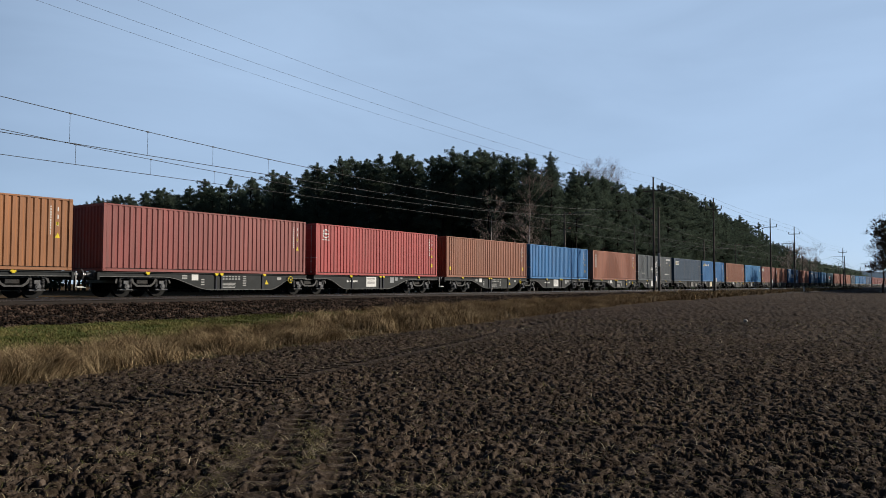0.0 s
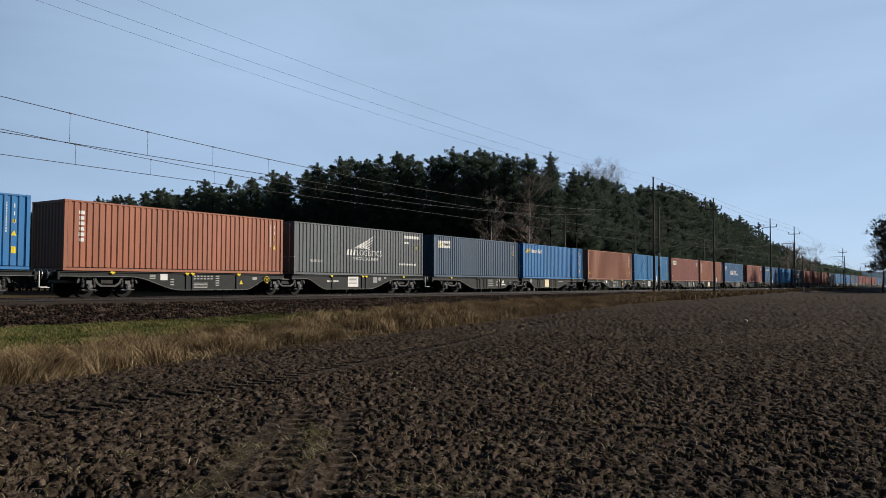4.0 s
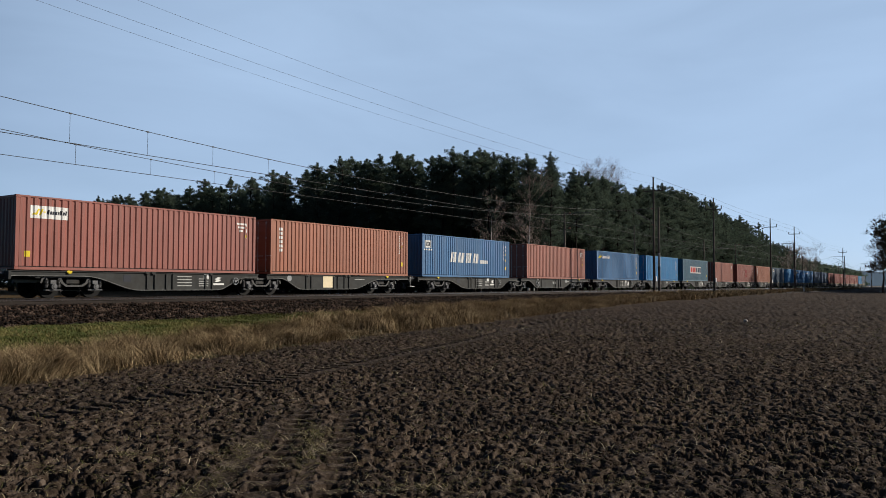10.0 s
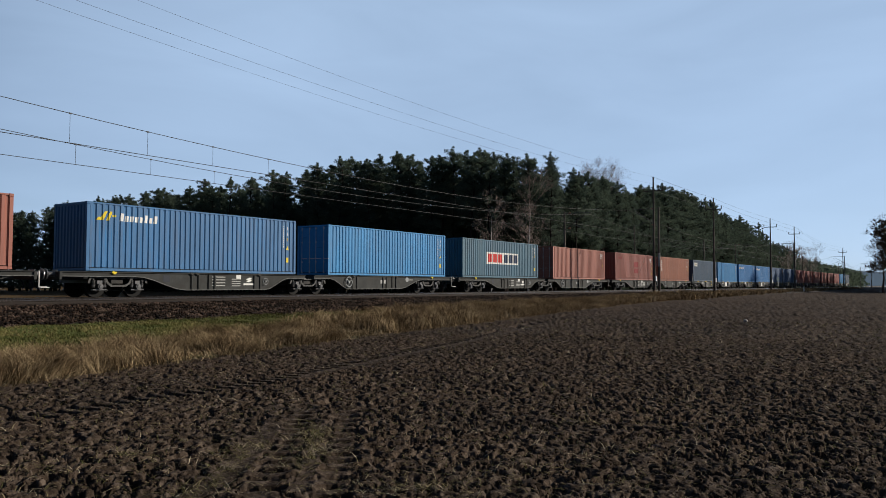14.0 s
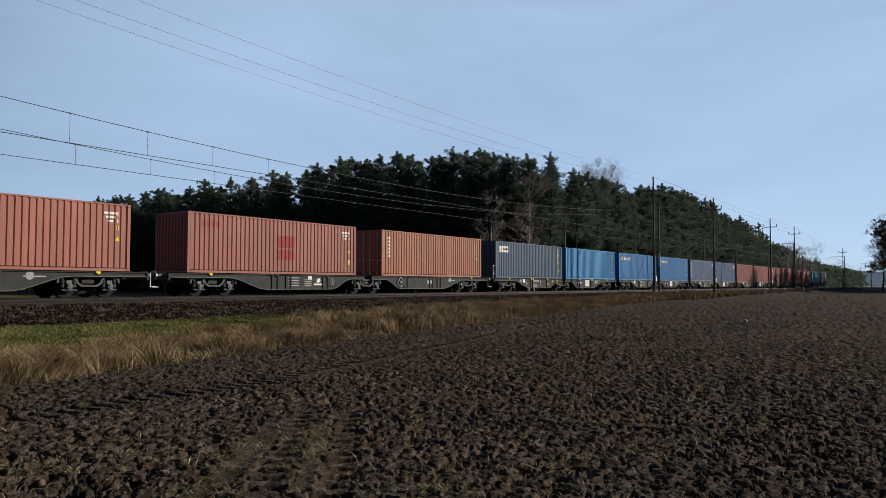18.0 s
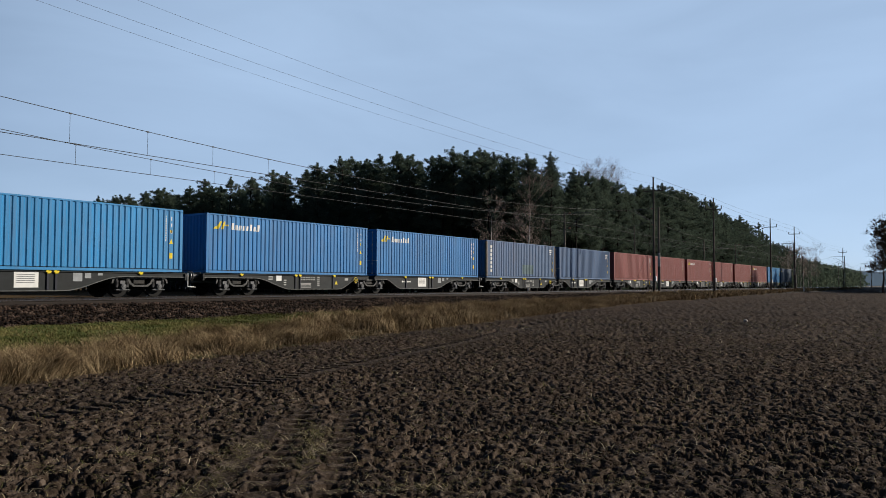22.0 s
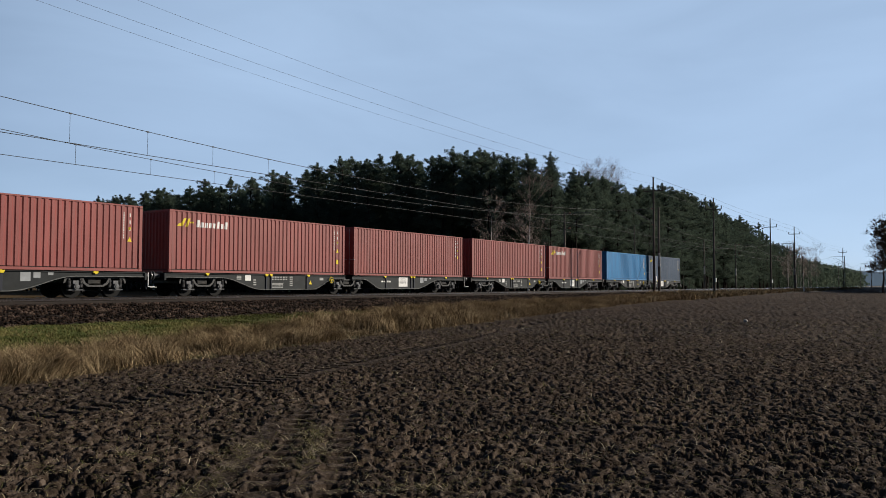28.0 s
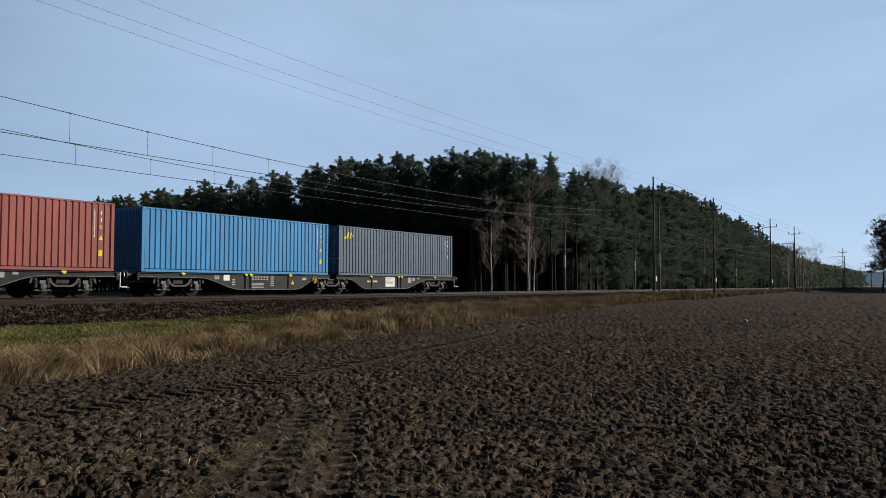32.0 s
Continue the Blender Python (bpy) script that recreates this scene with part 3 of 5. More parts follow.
# ---- the freight train ----
# containers from the head of the visible train to its tail: place of the leading end at the start, paint, words for the label, markings
CONTAINERS = [
    (5.62, "tan", "tan brown", "codes"),
    (19.16, "maroon", "faded maroon red", "codes"),
    (32.17, "red", "bright red", "codes emblem"),
    (45.54, "brown", "orange brown", "codes placard"),
    (58.46, "blue", "mid blue", "codes"),
    (72.00, "orange", "orange brown", "codes column"),
    (85.02, "grey", "grey", "wing"),
    (98.52, "navy", "dark blue grey", "codes plate"),
    (111.72, "blue", "mid blue", "codes arrow"),
    (125.26, "brown", "faded brown", "codes placard"),
    (138.40, "lightblue", "light blue", "codes"),
    (151.91, "rose", "faded rose brown", "codes plate placard"),
    (165.14, "orange", "orange", "codes column"),
    (178.98, "steelblue", "blue", "codes bigword flag"),
    (194.21, "salmon", "salmon red", "codes"),
    (209.38, "steelblue", "teal blue", "codes arrow"),
    (224.17, "lightblue", "light blue", "codes"),
    (238.64, "slate", "slate blue", "codes panel"),
    (253.81, "salmon", "salmon orange", "codes"),
    (269.00, "rose", "rose red", "codes patch"),
    (283.68, "orange", "orange brown", "codes column"),
    (298.07, "navy", "dark blue grey", "codes plate"),
    (311.11, "lightblue", "light blue", "codes"),
    (324.65, "blue", "mid blue", "codes arrow"),
    (337.75, "blue", "mid blue", "codes arrow"),
    (351.23, "weathered", "weathered grey blue", "codes tallcolumn greenpatch"),
    (364.31, "greyblue", "greyish violet blue", "codes"),
    (377.79, "redbrown", "red brown", "codes"),
    (390.81, "redbrown", "red brown", "codes"),
    (404.39, "redbrown", "red brown", "codes arrow"),
    (417.41, "redbrown", "red brown", "codes"),
    (430.95, "redbrown", "red brown", "codes"),
    (444.01, "redbrown", "red brown", "codes arrow"),
    (457.53, "lightblue", "light blue", "codes"),
    (470.62, "coolgrey", "cool grey", "codes smallarrow"),
]
# wagons: middle at the start and kind
WAGONS = [(5.05, "dark")]
WAGONS += [((CONTAINERS[i][0] + CONTAINERS[i + 1][0] + LENGTH) / 2, "dark") for i in (1, 3, 5)]
WAGONS += [(118.22, "dusty"), (137.93, "dark"), (164.62, "dusty"), (192.9, "long"), (222.7, "long"), (252.5, "long"), (282.4, "long")]
WAGONS += [((CONTAINERS[i][0] + CONTAINERS[i + 1][0] + LENGTH) / 2, "dark") for i in range(21, 35, 2)]
WAGONS[5] = ((125.26 + 138.40 + LENGTH) / 2, "dark")
WAGONS[4] = ((98.52 + 111.72 + LENGTH) / 2, "dusty")

HL, HW = LENGTH / 2, WIDTH / 2
MESHES = {}


def kept_mesh(key, build, smooth=False):
    """Builds a mesh once and keeps it."""
    if key not in MESHES:
        bm = bmesh.new()
        build(bm)
        bmesh.ops.recalc_face_normals(bm, faces=bm.faces)
        me = bpy.data.meshes.new(key)
        bm.to_mesh(me)
        bm.free()
        if smooth:
            me.polygons.foreach_set("use_smooth", [True] * len(me.polygons))
        me.materials.append(None)
        MESHES[key] = me
    return MESHES[key]


def piece(name, me, material, parent, m=None, label=""):
    """An object of its own on a kept mesh, with its own material."""
    ob = new(name, me)
    ob.material_slots[0].link = "OBJECT"
    ob.material_slots[0].material = material
    ob.parent = parent
    if m is not None:
        ob.matrix_basis = m
    if label:
        tagged(ob, label=label)
    return ob


def corrugated(bm, length, z0, z1, pitch, depth, thick=0.03):
    """A folded steel sheet, its outer flats at y = 0 and its troughs behind them."""
    waves = max(1, round(length / pitch))
    p = length / waves
    prof = []
    for i in range(waves):
        x = -length / 2 + i * p
        prof += [(x + 0.02 * p, 0.0), (x + 0.47 * p, 0.0), (x + 0.65 * p, depth), (x + 0.85 * p, depth)]
    prof.append((length / 2, 0.0))
    front = [(bm.verts.new((x, y, z0)), bm.verts.new((x, y, z1))) for x, y in prof]
    back = [(bm.verts.new((x, y + thick, z0)), bm.verts.new((x, y + thick, z1))) for x, y in prof]
    for (a, b), (c, d) in zip(front[:-1], front[1:]):
        bm.faces.new((a, c, d, b))
    for (a, b), (c, d) in zip(back[:-1], back[1:]):
        bm.faces.new((c, a, b, d))
    for s in (0, -1):
        bm.faces.new((front[s][0], front[s][1], back[s][1], back[s][0]))


def locking_rod(bm):
    tube(bm, (0, 0, 0.1), (0, 0, HEIGHT - 0.1), 0.017, sides=6)
    for z in (0.16, 0.75, 1.9, HEIGHT - 0.2):
        box(bm, -0.05, 0.05, 0.0, 0.03, z - 0.04, z + 0.04)
    box(bm, -0.02, 0.42, -0.03, -0.01, 0.93, 0.965)


def door_leaf(bm):
    box(bm, -0.56, 0.56, 0.0, 0.05, 0.16, HEIGHT - 0.13)
    for i in range(4):
        z = 0.34 + i * 0.62
        box(bm, -0.47, 0.47, -0.025, 0.0, z, z + 0.42, 0.012)


def casting(bm):
    box(bm, -0.089, 0.089, -0.081, 0.081, -0.059, 0.059, 0.012)
    box(bm, -0.032, 0.032, -0.086, 0.0, -0.03, 0.03)


def container_parts():
    kept_mesh("side_wall", lambda bm: corrugated(bm, LENGTH - 0.34, 0.15, HEIGHT - 0.07, 0.2815, 0.036))
    kept_mesh("end_wall", lambda bm: corrugated(bm, WIDTH - 0.3, 0.15, HEIGHT - 0.10, 0.25, 0.045))

    def roof(bm):
        box(bm, -HL + 0.1, HL - 0.1, -HW + 0.05, HW - 0.05, HEIGHT - 0.05, HEIGHT - 0.03)
        for i in range(43):
            x = -HL + 0.25 + i * 0.2785
            box(bm, x, x + 0.12, -HW + 0.1, HW - 0.1, HEIGHT - 0.03, HEIGHT - 0.012)
    kept_mesh("roof", roof)
    kept_mesh("floor_panel", lambda bm: box(bm, -HL + 0.1, HL - 0.1, -HW + 0.06, HW - 0.06, 0.08, 0.14))
    kept_mesh("corner_post", lambda bm: box(bm, -0.08, 0.08, -0.075, 0.075, 0.118, HEIGHT - 0.118, 0.012))
    kept_mesh("top_rail", lambda bm: box(bm, -HL + 0.178, HL - 0.178, -0.03, 0.03, HEIGHT - 0.075, HEIGHT - 0.005, 0.008))

    def bottom_rail(bm):
        box(bm, -HL + 0.178, HL - 0.178, -0.02, 0.02, 0.012, 0.116, 0.006)
        box(bm, -HL + 0.178, HL - 0.178, -0.028, 0.04, 0.004, 0.022)
    kept_mesh("bottom_rail", bottom_rail)

    def end_beam(bm):
        box(bm, -0.06, 0.06, -HW + 0.16, HW - 0.16, -0.055, 0.055, 0.01)
    kept_mesh("end_beam", end_beam)
    kept_mesh("corner_casting", casting)
    kept_mesh("container_door", door_leaf)
    kept_mesh("locking_rod", locking_rod)


WAVE = (LENGTH - 0.34) / 42
FOLD = ((0.02, 0.0), (0.47, 0.0), (0.65, 0.036), (0.85, 0.036), (1.02, 0.0))


def fold_depth(x):
    """How far the side sheet lies behind its outer flats at x, from the container's middle."""
    t = ((x + (LENGTH - 0.34) / 2) / WAVE) % 1.0
    t = t + 1.0 if t < 0.02 else t
    return float(np.interp(t, [a for a, _ in FOLD], [b for _, b in FOLD]))


def painted(name, bm, material, root, x, z, label=""):
    """Flat shapes in x and z laid onto the folds of the near side sheet as a film of paint."""
    for v in bm.verts:
        v.co = Vector((v.co.x + x, 0.0, v.co.z + z))
    lo, hi = min(v.co.x for v in bm.verts), max(v.co.x for v in bm.verts)
    for k in range(43):
        for a, _ in FOLD[:4]:
            cut = -(LENGTH - 0.34) / 2 + (k + a) * WAVE
            if lo + 0.004 < cut < hi - 0.004:
                bmesh.ops.bisect_plane(bm, geom=bm.verts[:] + bm.edges[:] + bm.faces[:], plane_co=(cut, 0, 0), plane_no=(1, 0, 0))
    for v in bm.verts:
        v.co.y = -HW + 0.013 + fold_depth(v.co.x)
    return part(name, bm, material, root, label)


def shapes(outlines):
    """A bmesh of flat (x, z) outlines."""
    bm = bmesh.new()
    for o in outlines:
        bm.faces.new([bm.verts.new((x, 0.0, z)) for x, z in o])
    return bm


def rectangle(w, h):
    return [(-w / 2, -h / 2), (w / 2, -h / 2), (w / 2, h / 2), (-w / 2, h / 2)]


def flat_plate(w, h):
    return kept_mesh("plate_%d_%d" % (round(w * 1000), round(h * 1000)), lambda bm: box(bm, -w / 2, w / 2, -0.004, 0.0, -h / 2, h / 2))


def sheet(name, outline):
    """A flat cut-out shape of (x, z) points, 4 mm thick."""
    return kept_mesh(name, lambda bm: prism(bm, outline, -0.004, 0.0))


ARROW = [
    [(-0.47, -0.19), (-0.14, -0.19), (0.10, 0.20), (-0.06, 0.20), (-0.22, -0.06), (-0.36, -0.06)],
    [(0.02, -0.19), (0.14, -0.19), (0.30, 0.20), (0.18, 0.20)],
    [(0.30, -0.02), (0.47, -0.02), (0.47, 0.06), (0.30, 0.06)],
]


def lettering(text, width, height):
    """A word in the built-in font as flat faces of that width and height, its middle at the origin."""
    font = bpy.data.curves.new(text, "FONT")
    font.body, font.resolution_u = text, 2
    ob = bpy.data.objects.new(text, font)
    me = bpy.data.meshes.new_from_object(ob)
    bpy.data.objects.remove(ob)
    bm = bmesh.new()
    bm.from_mesh(me)
    bpy.data.meshes.remove(me)
    xs, ys = [v.co.x for v in bm.verts], [v.co.y for v in bm.verts]
    mx, my, sx_, sy_ = (min(xs) + max(xs)) / 2, (min(ys) + max(ys)) / 2, width / (max(xs) - min(xs)), height / (max(ys) - min(ys))
    for v in bm.verts:
        v.co = Vector(((v.co.x - mx) * sx_, 0.0, (v.co.y - my) * sy_))
    return bm


def arc(r0, r1, a0, a1, n=22):
    """Part of a ring as one outline."""
    out = [radians(a0 + (a1 - a0) * k / n) for k in range(n + 1)]
    return [(r1 * math.cos(a), r1 * math.sin(a)) for a in out] + [(r0 * math.cos(a), r0 * math.sin(a)) for a in reversed(out)]


def make_container(s, paint_name, words, marks, door_first):
    paint = PAINT[paint_name]
    root = empty("shipping_container", Matrix.Translation((s + HL, FAR_TRACK, FLOOR_Z)))
    tagged(root, words + " corrugated steel shipping container on a flat wagon", "shipping container", group="containers on the train")
    P = lambda name, m=None, mat=paint, label="": piece(name, MESHES[name], mat, root, m, label)
    P("side_wall", pose(0, -HW + 0.018, 0))
    P("side_wall", pose(0, HW - 0.018, 0, 0, 0, 180))
    P("roof")
    P("floor_panel", None, FRAME_DARK)
    for sy_ in (-1, 1):
        P("top_rail", pose(0, sy_ * (HW - 0.035), 0))
        P("bottom_rail", pose(0, sy_ * (HW - 0.022), 0, 0, 0, 0 if sy_ < 0 else 180))
        for sx_ in (-1, 1):
            P("corner_post", pose(sx_ * (HL - 0.085), sy_ * (HW - 0.08), 0), RUSTY_POST if paint_name == "weathered" else paint)
            P("corner_casting", pose(sx_ * (HL - 0.089), sy_ * (HW - 0.081), 0.059, 0, 0, 0 if sy_ < 0 else 180))
            P("corner_casting", pose(sx_ * (HL - 0.089), sy_ * (HW - 0.081), HEIGHT - 0.059, 0, 0, 0 if sy_ < 0 else 180))
    for sx_ in (-1, 1):
        P("end_beam", pose(sx_ * (HL - 0.075), 0, 0.06))
        P("end_beam", pose(sx_ * (HL - 0.075), 0, HEIGHT - 0.06))
    d = -1 if door_first else 1
    turn = -90 if d < 0 else 90
    P("end_wall", pose(-d * (HL - 0.03), 0, 0, 0, 0, -turn))
    for sy_ in (-1, 1):
        P("container_door", pose(d * (HL - 0.05), sy_ * 0.565, 0, 0, 0, turn))
        for o in (0.25, 0.85):
            P("locking_rod", pose(d * (HL - 0.012), sy_ * o, 0, 0, 0, turn), GALV)

    def mark(name, w, h, x, z, mat, label=""):
        return painted(name, shapes([rectangle(w, h)]), mat, root, -HL + x, z, label)

    def logo(name, outlines, x, z, mat, label=""):
        return painted(name, shapes(outlines), mat, root, -HL + x, z, label)

    seed = random.Random(int(s * 100))
    if "codes" in marks:
        # owner's code, size code and warning signs near the trailing end
        if paint_name in ("grey", "greyblue", "weathered", "rose", "salmon"):
            for k in range(3):
                mark("code_bar", 0.62 - 0.18 * k, 0.09, LENGTH - 0.95, HEIGHT - 0.42 - 0.17 * k, WHITE)
        else:
            for k in range(11):
                mark("code_bar", 0.05, 0.07 if k % 4 else 0.05, LENGTH - 0.92, HEIGHT - 0.36 - 0.108 * k, WHITE)
        for k in range(3):
            mark("code_bar", 0.05, 0.16, LENGTH - 0.62, HEIGHT - 0.45 - 0.30 * k, WHITE)
        mark("warning_square", 0.13, 0.13, LENGTH - 0.62, HEIGHT - 1.03, YELLOW, "yellow sticker")
        if seed.random() < 0.75:
            logo("warning_triangle", [[(-0.12, -0.1), (0.12, -0.1), (0.0, 0.12)]], LENGTH - 0.62, HEIGHT - 1.5, YELLOW, "yellow warning triangle")
        if seed.random() < 0.6 or "blue" in paint_name:
            mark("warning_square", 0.2, 0.26, LENGTH - 0.62, 0.75, YELLOW, "yellow sticker")
    if "placard" in marks:
        mark("placard", 0.22, 0.23, 0.50, 0.62, YELLOW, "yellow placard")
    if "plate" in marks:
        plate = mark("sign_plate", 1.55, 0.50, 1.35, HEIGHT - 0.62, WHITE, "white sign plate")
        for o in (logo("arrow_emblem", [[(x * 0.58, z * 0.62) for x, z in q] for q in ARROW], 0.92, HEIGHT - 0.62, YELLOW, "yellow arrow emblem"), logo("word_bar", [[(-0.42 + 0.105 * k, -0.07), (-0.34 + 0.105 * k, -0.07), (-0.31 + 0.105 * k, 0.11 if k in (0, 5, 7) else 0.06), (-0.39 + 0.105 * k, 0.11 if k in (0, 5, 7) else 0.06)] for k in range(8)], 1.66, HEIGHT - 0.62, DARK_MARK, "dark word on the plate")):
            o.location.y = -0.003
    if "arrow" in marks or "smallarrow" in marks:
        logo("arrow_emblem", ARROW, 0.89, HEIGHT - 0.56, YELLOW, "yellow arrow emblem")
        if "smallarrow" not in marks:
            for k in range(8):
                top = 0.19 if k in (0, 5, 7) else 0.09
                logo("word_bar", [[(-0.10, -0.15), (0.06, -0.15), (0.06 + 0.12 * (top + 0.15), top), (-0.10 + 0.12 * (top + 0.15), top)]], 1.64 + 0.24 * k, HEIGHT - 0.59, WHITE)
    if "column" in marks or "tallcolumn" in marks:
        count, step = (7, 0.31) if "tallcolumn" in marks else (6, 0.225)
        for k in range(count):
            mark("letter_bar", 0.20 if k % 2 else 0.24, 0.66 * step, 0.78, HEIGHT - 0.50 - step * k, WHITE)
    if "emblem" in marks:
        logo("round_emblem", [arc(0.20, 0.27, 35, 325), [(-0.22, -0.05), (0.24, -0.05), (0.24, 0.03), (-0.22, 0.03)], [(-0.14, 0.06), (-0.06, 0.06), (-0.06, 0.13), (-0.14, 0.13)]], 0.85, HEIGHT - 0.55, WHITE, "white round emblem")
        mark("word_bar", 0.62, 0.04, 0.85, HEIGHT - 0.90, WHITE)
    if "wing" in marks:
        for k in range(5):
            logo("wing_emblem", [[(-1.02 + 0.30 * k, -0.02 + 0.02 * k), (-0.55 + 0.26 * k, 0.20 - 0.03 * k), (1.02 - 0.10 * k, 0.86 - 0.20 * k), (0.78 - 0.06 * k, 0.70 - 0.17 * k), (-0.2 + 0.18 * k, 0.17 - 0.04 * k)]], 6.0, 1.60 - 0.012 * k, WHITE, "white wing emblem")
        for k in range(3):
            logo("logo_block", [[(-0.13, -0.17), (0.05, -0.17), (0.13, 0.17), (-0.05, 0.17)]], 4.50 + 0.29 * k, 1.36, WHITE, "white logo block")
        painted("lettering", lettering("LOGISTICS", 2.42, 0.34), WHITE, root, -HL + 6.52, 1.36, "white painted word")
        painted("lettering", lettering("MEGACARRIER", 2.42, 0.18), WHITE, root, -HL + 6.15, 1.00, "white painted word")
        for k in range(5):
            mark("letter_bar", 0.15, 0.14, 1.36 + 0.2 * k, 0.78, STENCIL)
        for k in range(13):
            mark("letter_bar", 0.11, 0.10 if k % 3 else 0.14, 9.62 + 0.145 * k, 0.76, WHITE)
        mark("word_bar", 1.67, 0.18, 10.93, 2.55, WHITE)
        mark("word_bar", 0.52, 0.12, 10.36, 2.17, WHITE)
        mark("warning_square", 0.13, 0.16, 11.45, 1.88, YELLOW, "yellow sticker")
    if "bigword" in marks:
        for k in range(4):
            logo("logo_block", [[(-0.46 + o, -0.36), (-0.46 + o + w, -0.36), (-0.30 + o + w, 0.36), (-0.30 + o, 0.36)] for o, w in ((0.0, 0.26), (0.36, 0.34))], 3.95 + 1.03 * k, 1.41, WHITE, "white slanted logo block")
        for k in range(4):
            mark("letter_bar", 0.20, 0.25, 7.78 + 0.28 * k, 1.17, WHITE)
    if "flag" in marks:
        mark("flag_emblem", 0.70, 0.50, 0.72, HEIGHT - 0.68, WHITE, "white flag emblem")
        logo("flag_field", [[(-0.26, -0.14), (0.0, -0.10), (0.28, -0.16), (0.24, 0.15), (0.0, 0.11), (-0.22, 0.16)]], 0.72, HEIGHT - 0.68, DARK_MARK).location.y = -0.003
        mark("flag_centre", 0.12, 0.14, 0.72, HEIGHT - 0.68, WHITE).location.y = -0.006
        for k in range(9):
            mark("word_bar", 0.085, 0.09, 0.26 + 0.117 * k, HEIGHT - 1.06, WHITE)
    if "panel" in marks:
        mark("logo_panel", 5.12, 0.92, 6.06, 1.51, WHITE, "white logo panel")
        for k in range(3):
            mark("logo_block", 0.66, 0.66, 4.01 + 0.79 * k, 1.51, RED_MARK, "red logo block").location.y = -0.003
            mark("logo_block", 0.66, 0.66, 6.55 + 0.80 * k, 1.51, NAVY_MARK, "dark blue logo block").location.y = -0.003
    if "patch" in marks:
        mark("painted_patch", 1.25, 0.62, 6.4, 1.72, RED_DARK, "dark red painted over patch")
        mark("painted_patch", 1.25, 0.52, 6.4, 1.02, RED_DARK, "dark red painted over patch")
        for k in range(4):
            mark("painted_patch", 0.17, 0.3, 0.95 + 0.28 * k, HEIGHT - 0.52, RED_DARK, "dark red painted over patch")
    if "greenpatch" in marks:
        mark("painted_patch", 2.0, 0.78, 6.9, 0.72, GREEN_MARK, "faded green painted over patch")
    return root


container_parts()
containers = [make_container(s, p, w, mk.split(), i % 2 == 0) for i, (s, p, w, mk) in enumerate(CONTAINERS)]


# ---- wagons ----
WHEEL_R = 0.46
DECK = FLOOR_Z - RAIL_Z


def wheelset(bm):
    for sgn in (-1, 1):
        y = sgn * 0.75
        tube(bm, (0, y - 0.065, 0), (0, y + 0.065, 0), WHEEL_R, sides=28)
        tube(bm, (0, y - sgn * 0.065, 0), (0, y - sgn * 0.095, 0), WHEEL_R + 0.03, sides=28)
        tube(bm, (0, y + sgn * 0.06, 0), (0, y + sgn * 0.10, 0), 0.16, 0.13, sides=14)
        for k in range(5):
            a = k * 2 * math.pi / 5
            tube(bm, (0.28 * math.cos(a), y + sgn * 0.06, 0.28 * math.sin(a)), (0.28 * math.cos(a), y + sgn * 0.075, 0.28 * math.sin(a)), 0.05, sides=8)
    tube(bm, (0, -1.0, 0), (0, 1.0, 0), 0.085, sides=12)


def side_frame(bm):
    bar = [(-1.42, 0.60), (-1.36, 0.80), (-1.24, 0.87), (1.24, 0.87), (1.36, 0.80), (1.42, 0.60), (1.34, 0.60), (1.28, 0.76), (1.20, 0.80), (-1.20, 0.80), (-1.28, 0.76), (-1.34, 0.60)]
    prism(bm, bar, -0.07, 0.07)
    belly = [(-0.66, 0.80), (-0.56, 0.80), (-0.46, 0.62), (-0.30, 0.53), (0.30, 0.53), (0.46, 0.62), (0.56, 0.80), (0.66, 0.80), (0.56, 0.58), (0.36, 0.45), (-0.36, 0.45), (-0.56, 0.58)]
    prism(bm, belly, -0.085, 0.085)
    for sx_ in (-1, 1):
        box(bm, sx_ * 0.66 - 0.04, sx_ * 0.66 + 0.04, -0.07, 0.07, 0.40, 0.80, 0.01)
        box(bm, sx_ * 1.16 - 0.04, sx_ * 1.16 + 0.04, -0.07, 0.07, 0.40, 0.80, 0.01)


def axle_box(bm):
    tube(bm, (0, -0.17, 0), (0, 0.10, 0), 0.12, 0.135, sides=14)
    tube(bm, (0, -0.19, 0), (0, -0.17, 0), 0.07, 0.09, sides=10)
    box(bm, -0.33, 0.33, -0.09, 0.08, -0.17, -0.11, 0.015)
    box(bm, -0.13, 0.13, -0.08, 0.08, 0.10, 0.26, 0.015)


def coil_spring(bm):
    rings = []
    for k in range(13):
        r = 0.088 if k % 2 else 0.060
        rings.append([bm.verts.new((r * math.cos(q * 0.6283), r * math.sin(q * 0.6283), -0.09 + 0.0275 * k)) for q in range(10)])
    for lo, hi in zip(rings[:-1], rings[1:]):
        for q in range(10):
            bm.faces.new((lo[q], lo[(q + 1) % 10], hi[(q + 1) % 10], hi[q]))
    bm.faces.new(rings[-1])


def bolster(bm):
    box(bm, -0.30, 0.30, -0.98, 0.98, 0.56, 0.80, 0.03)
    box(bm, -1.38, -1.26, -0.98, 0.98, 0.60, 0.76, 0.02)
    box(bm, 1.26, 1.38, -0.98, 0.98, 0.60, 0.76, 0.02)
    tube(bm, (0, 0, 0.80), (0, 0, 0.93), 0.22, sides=16)


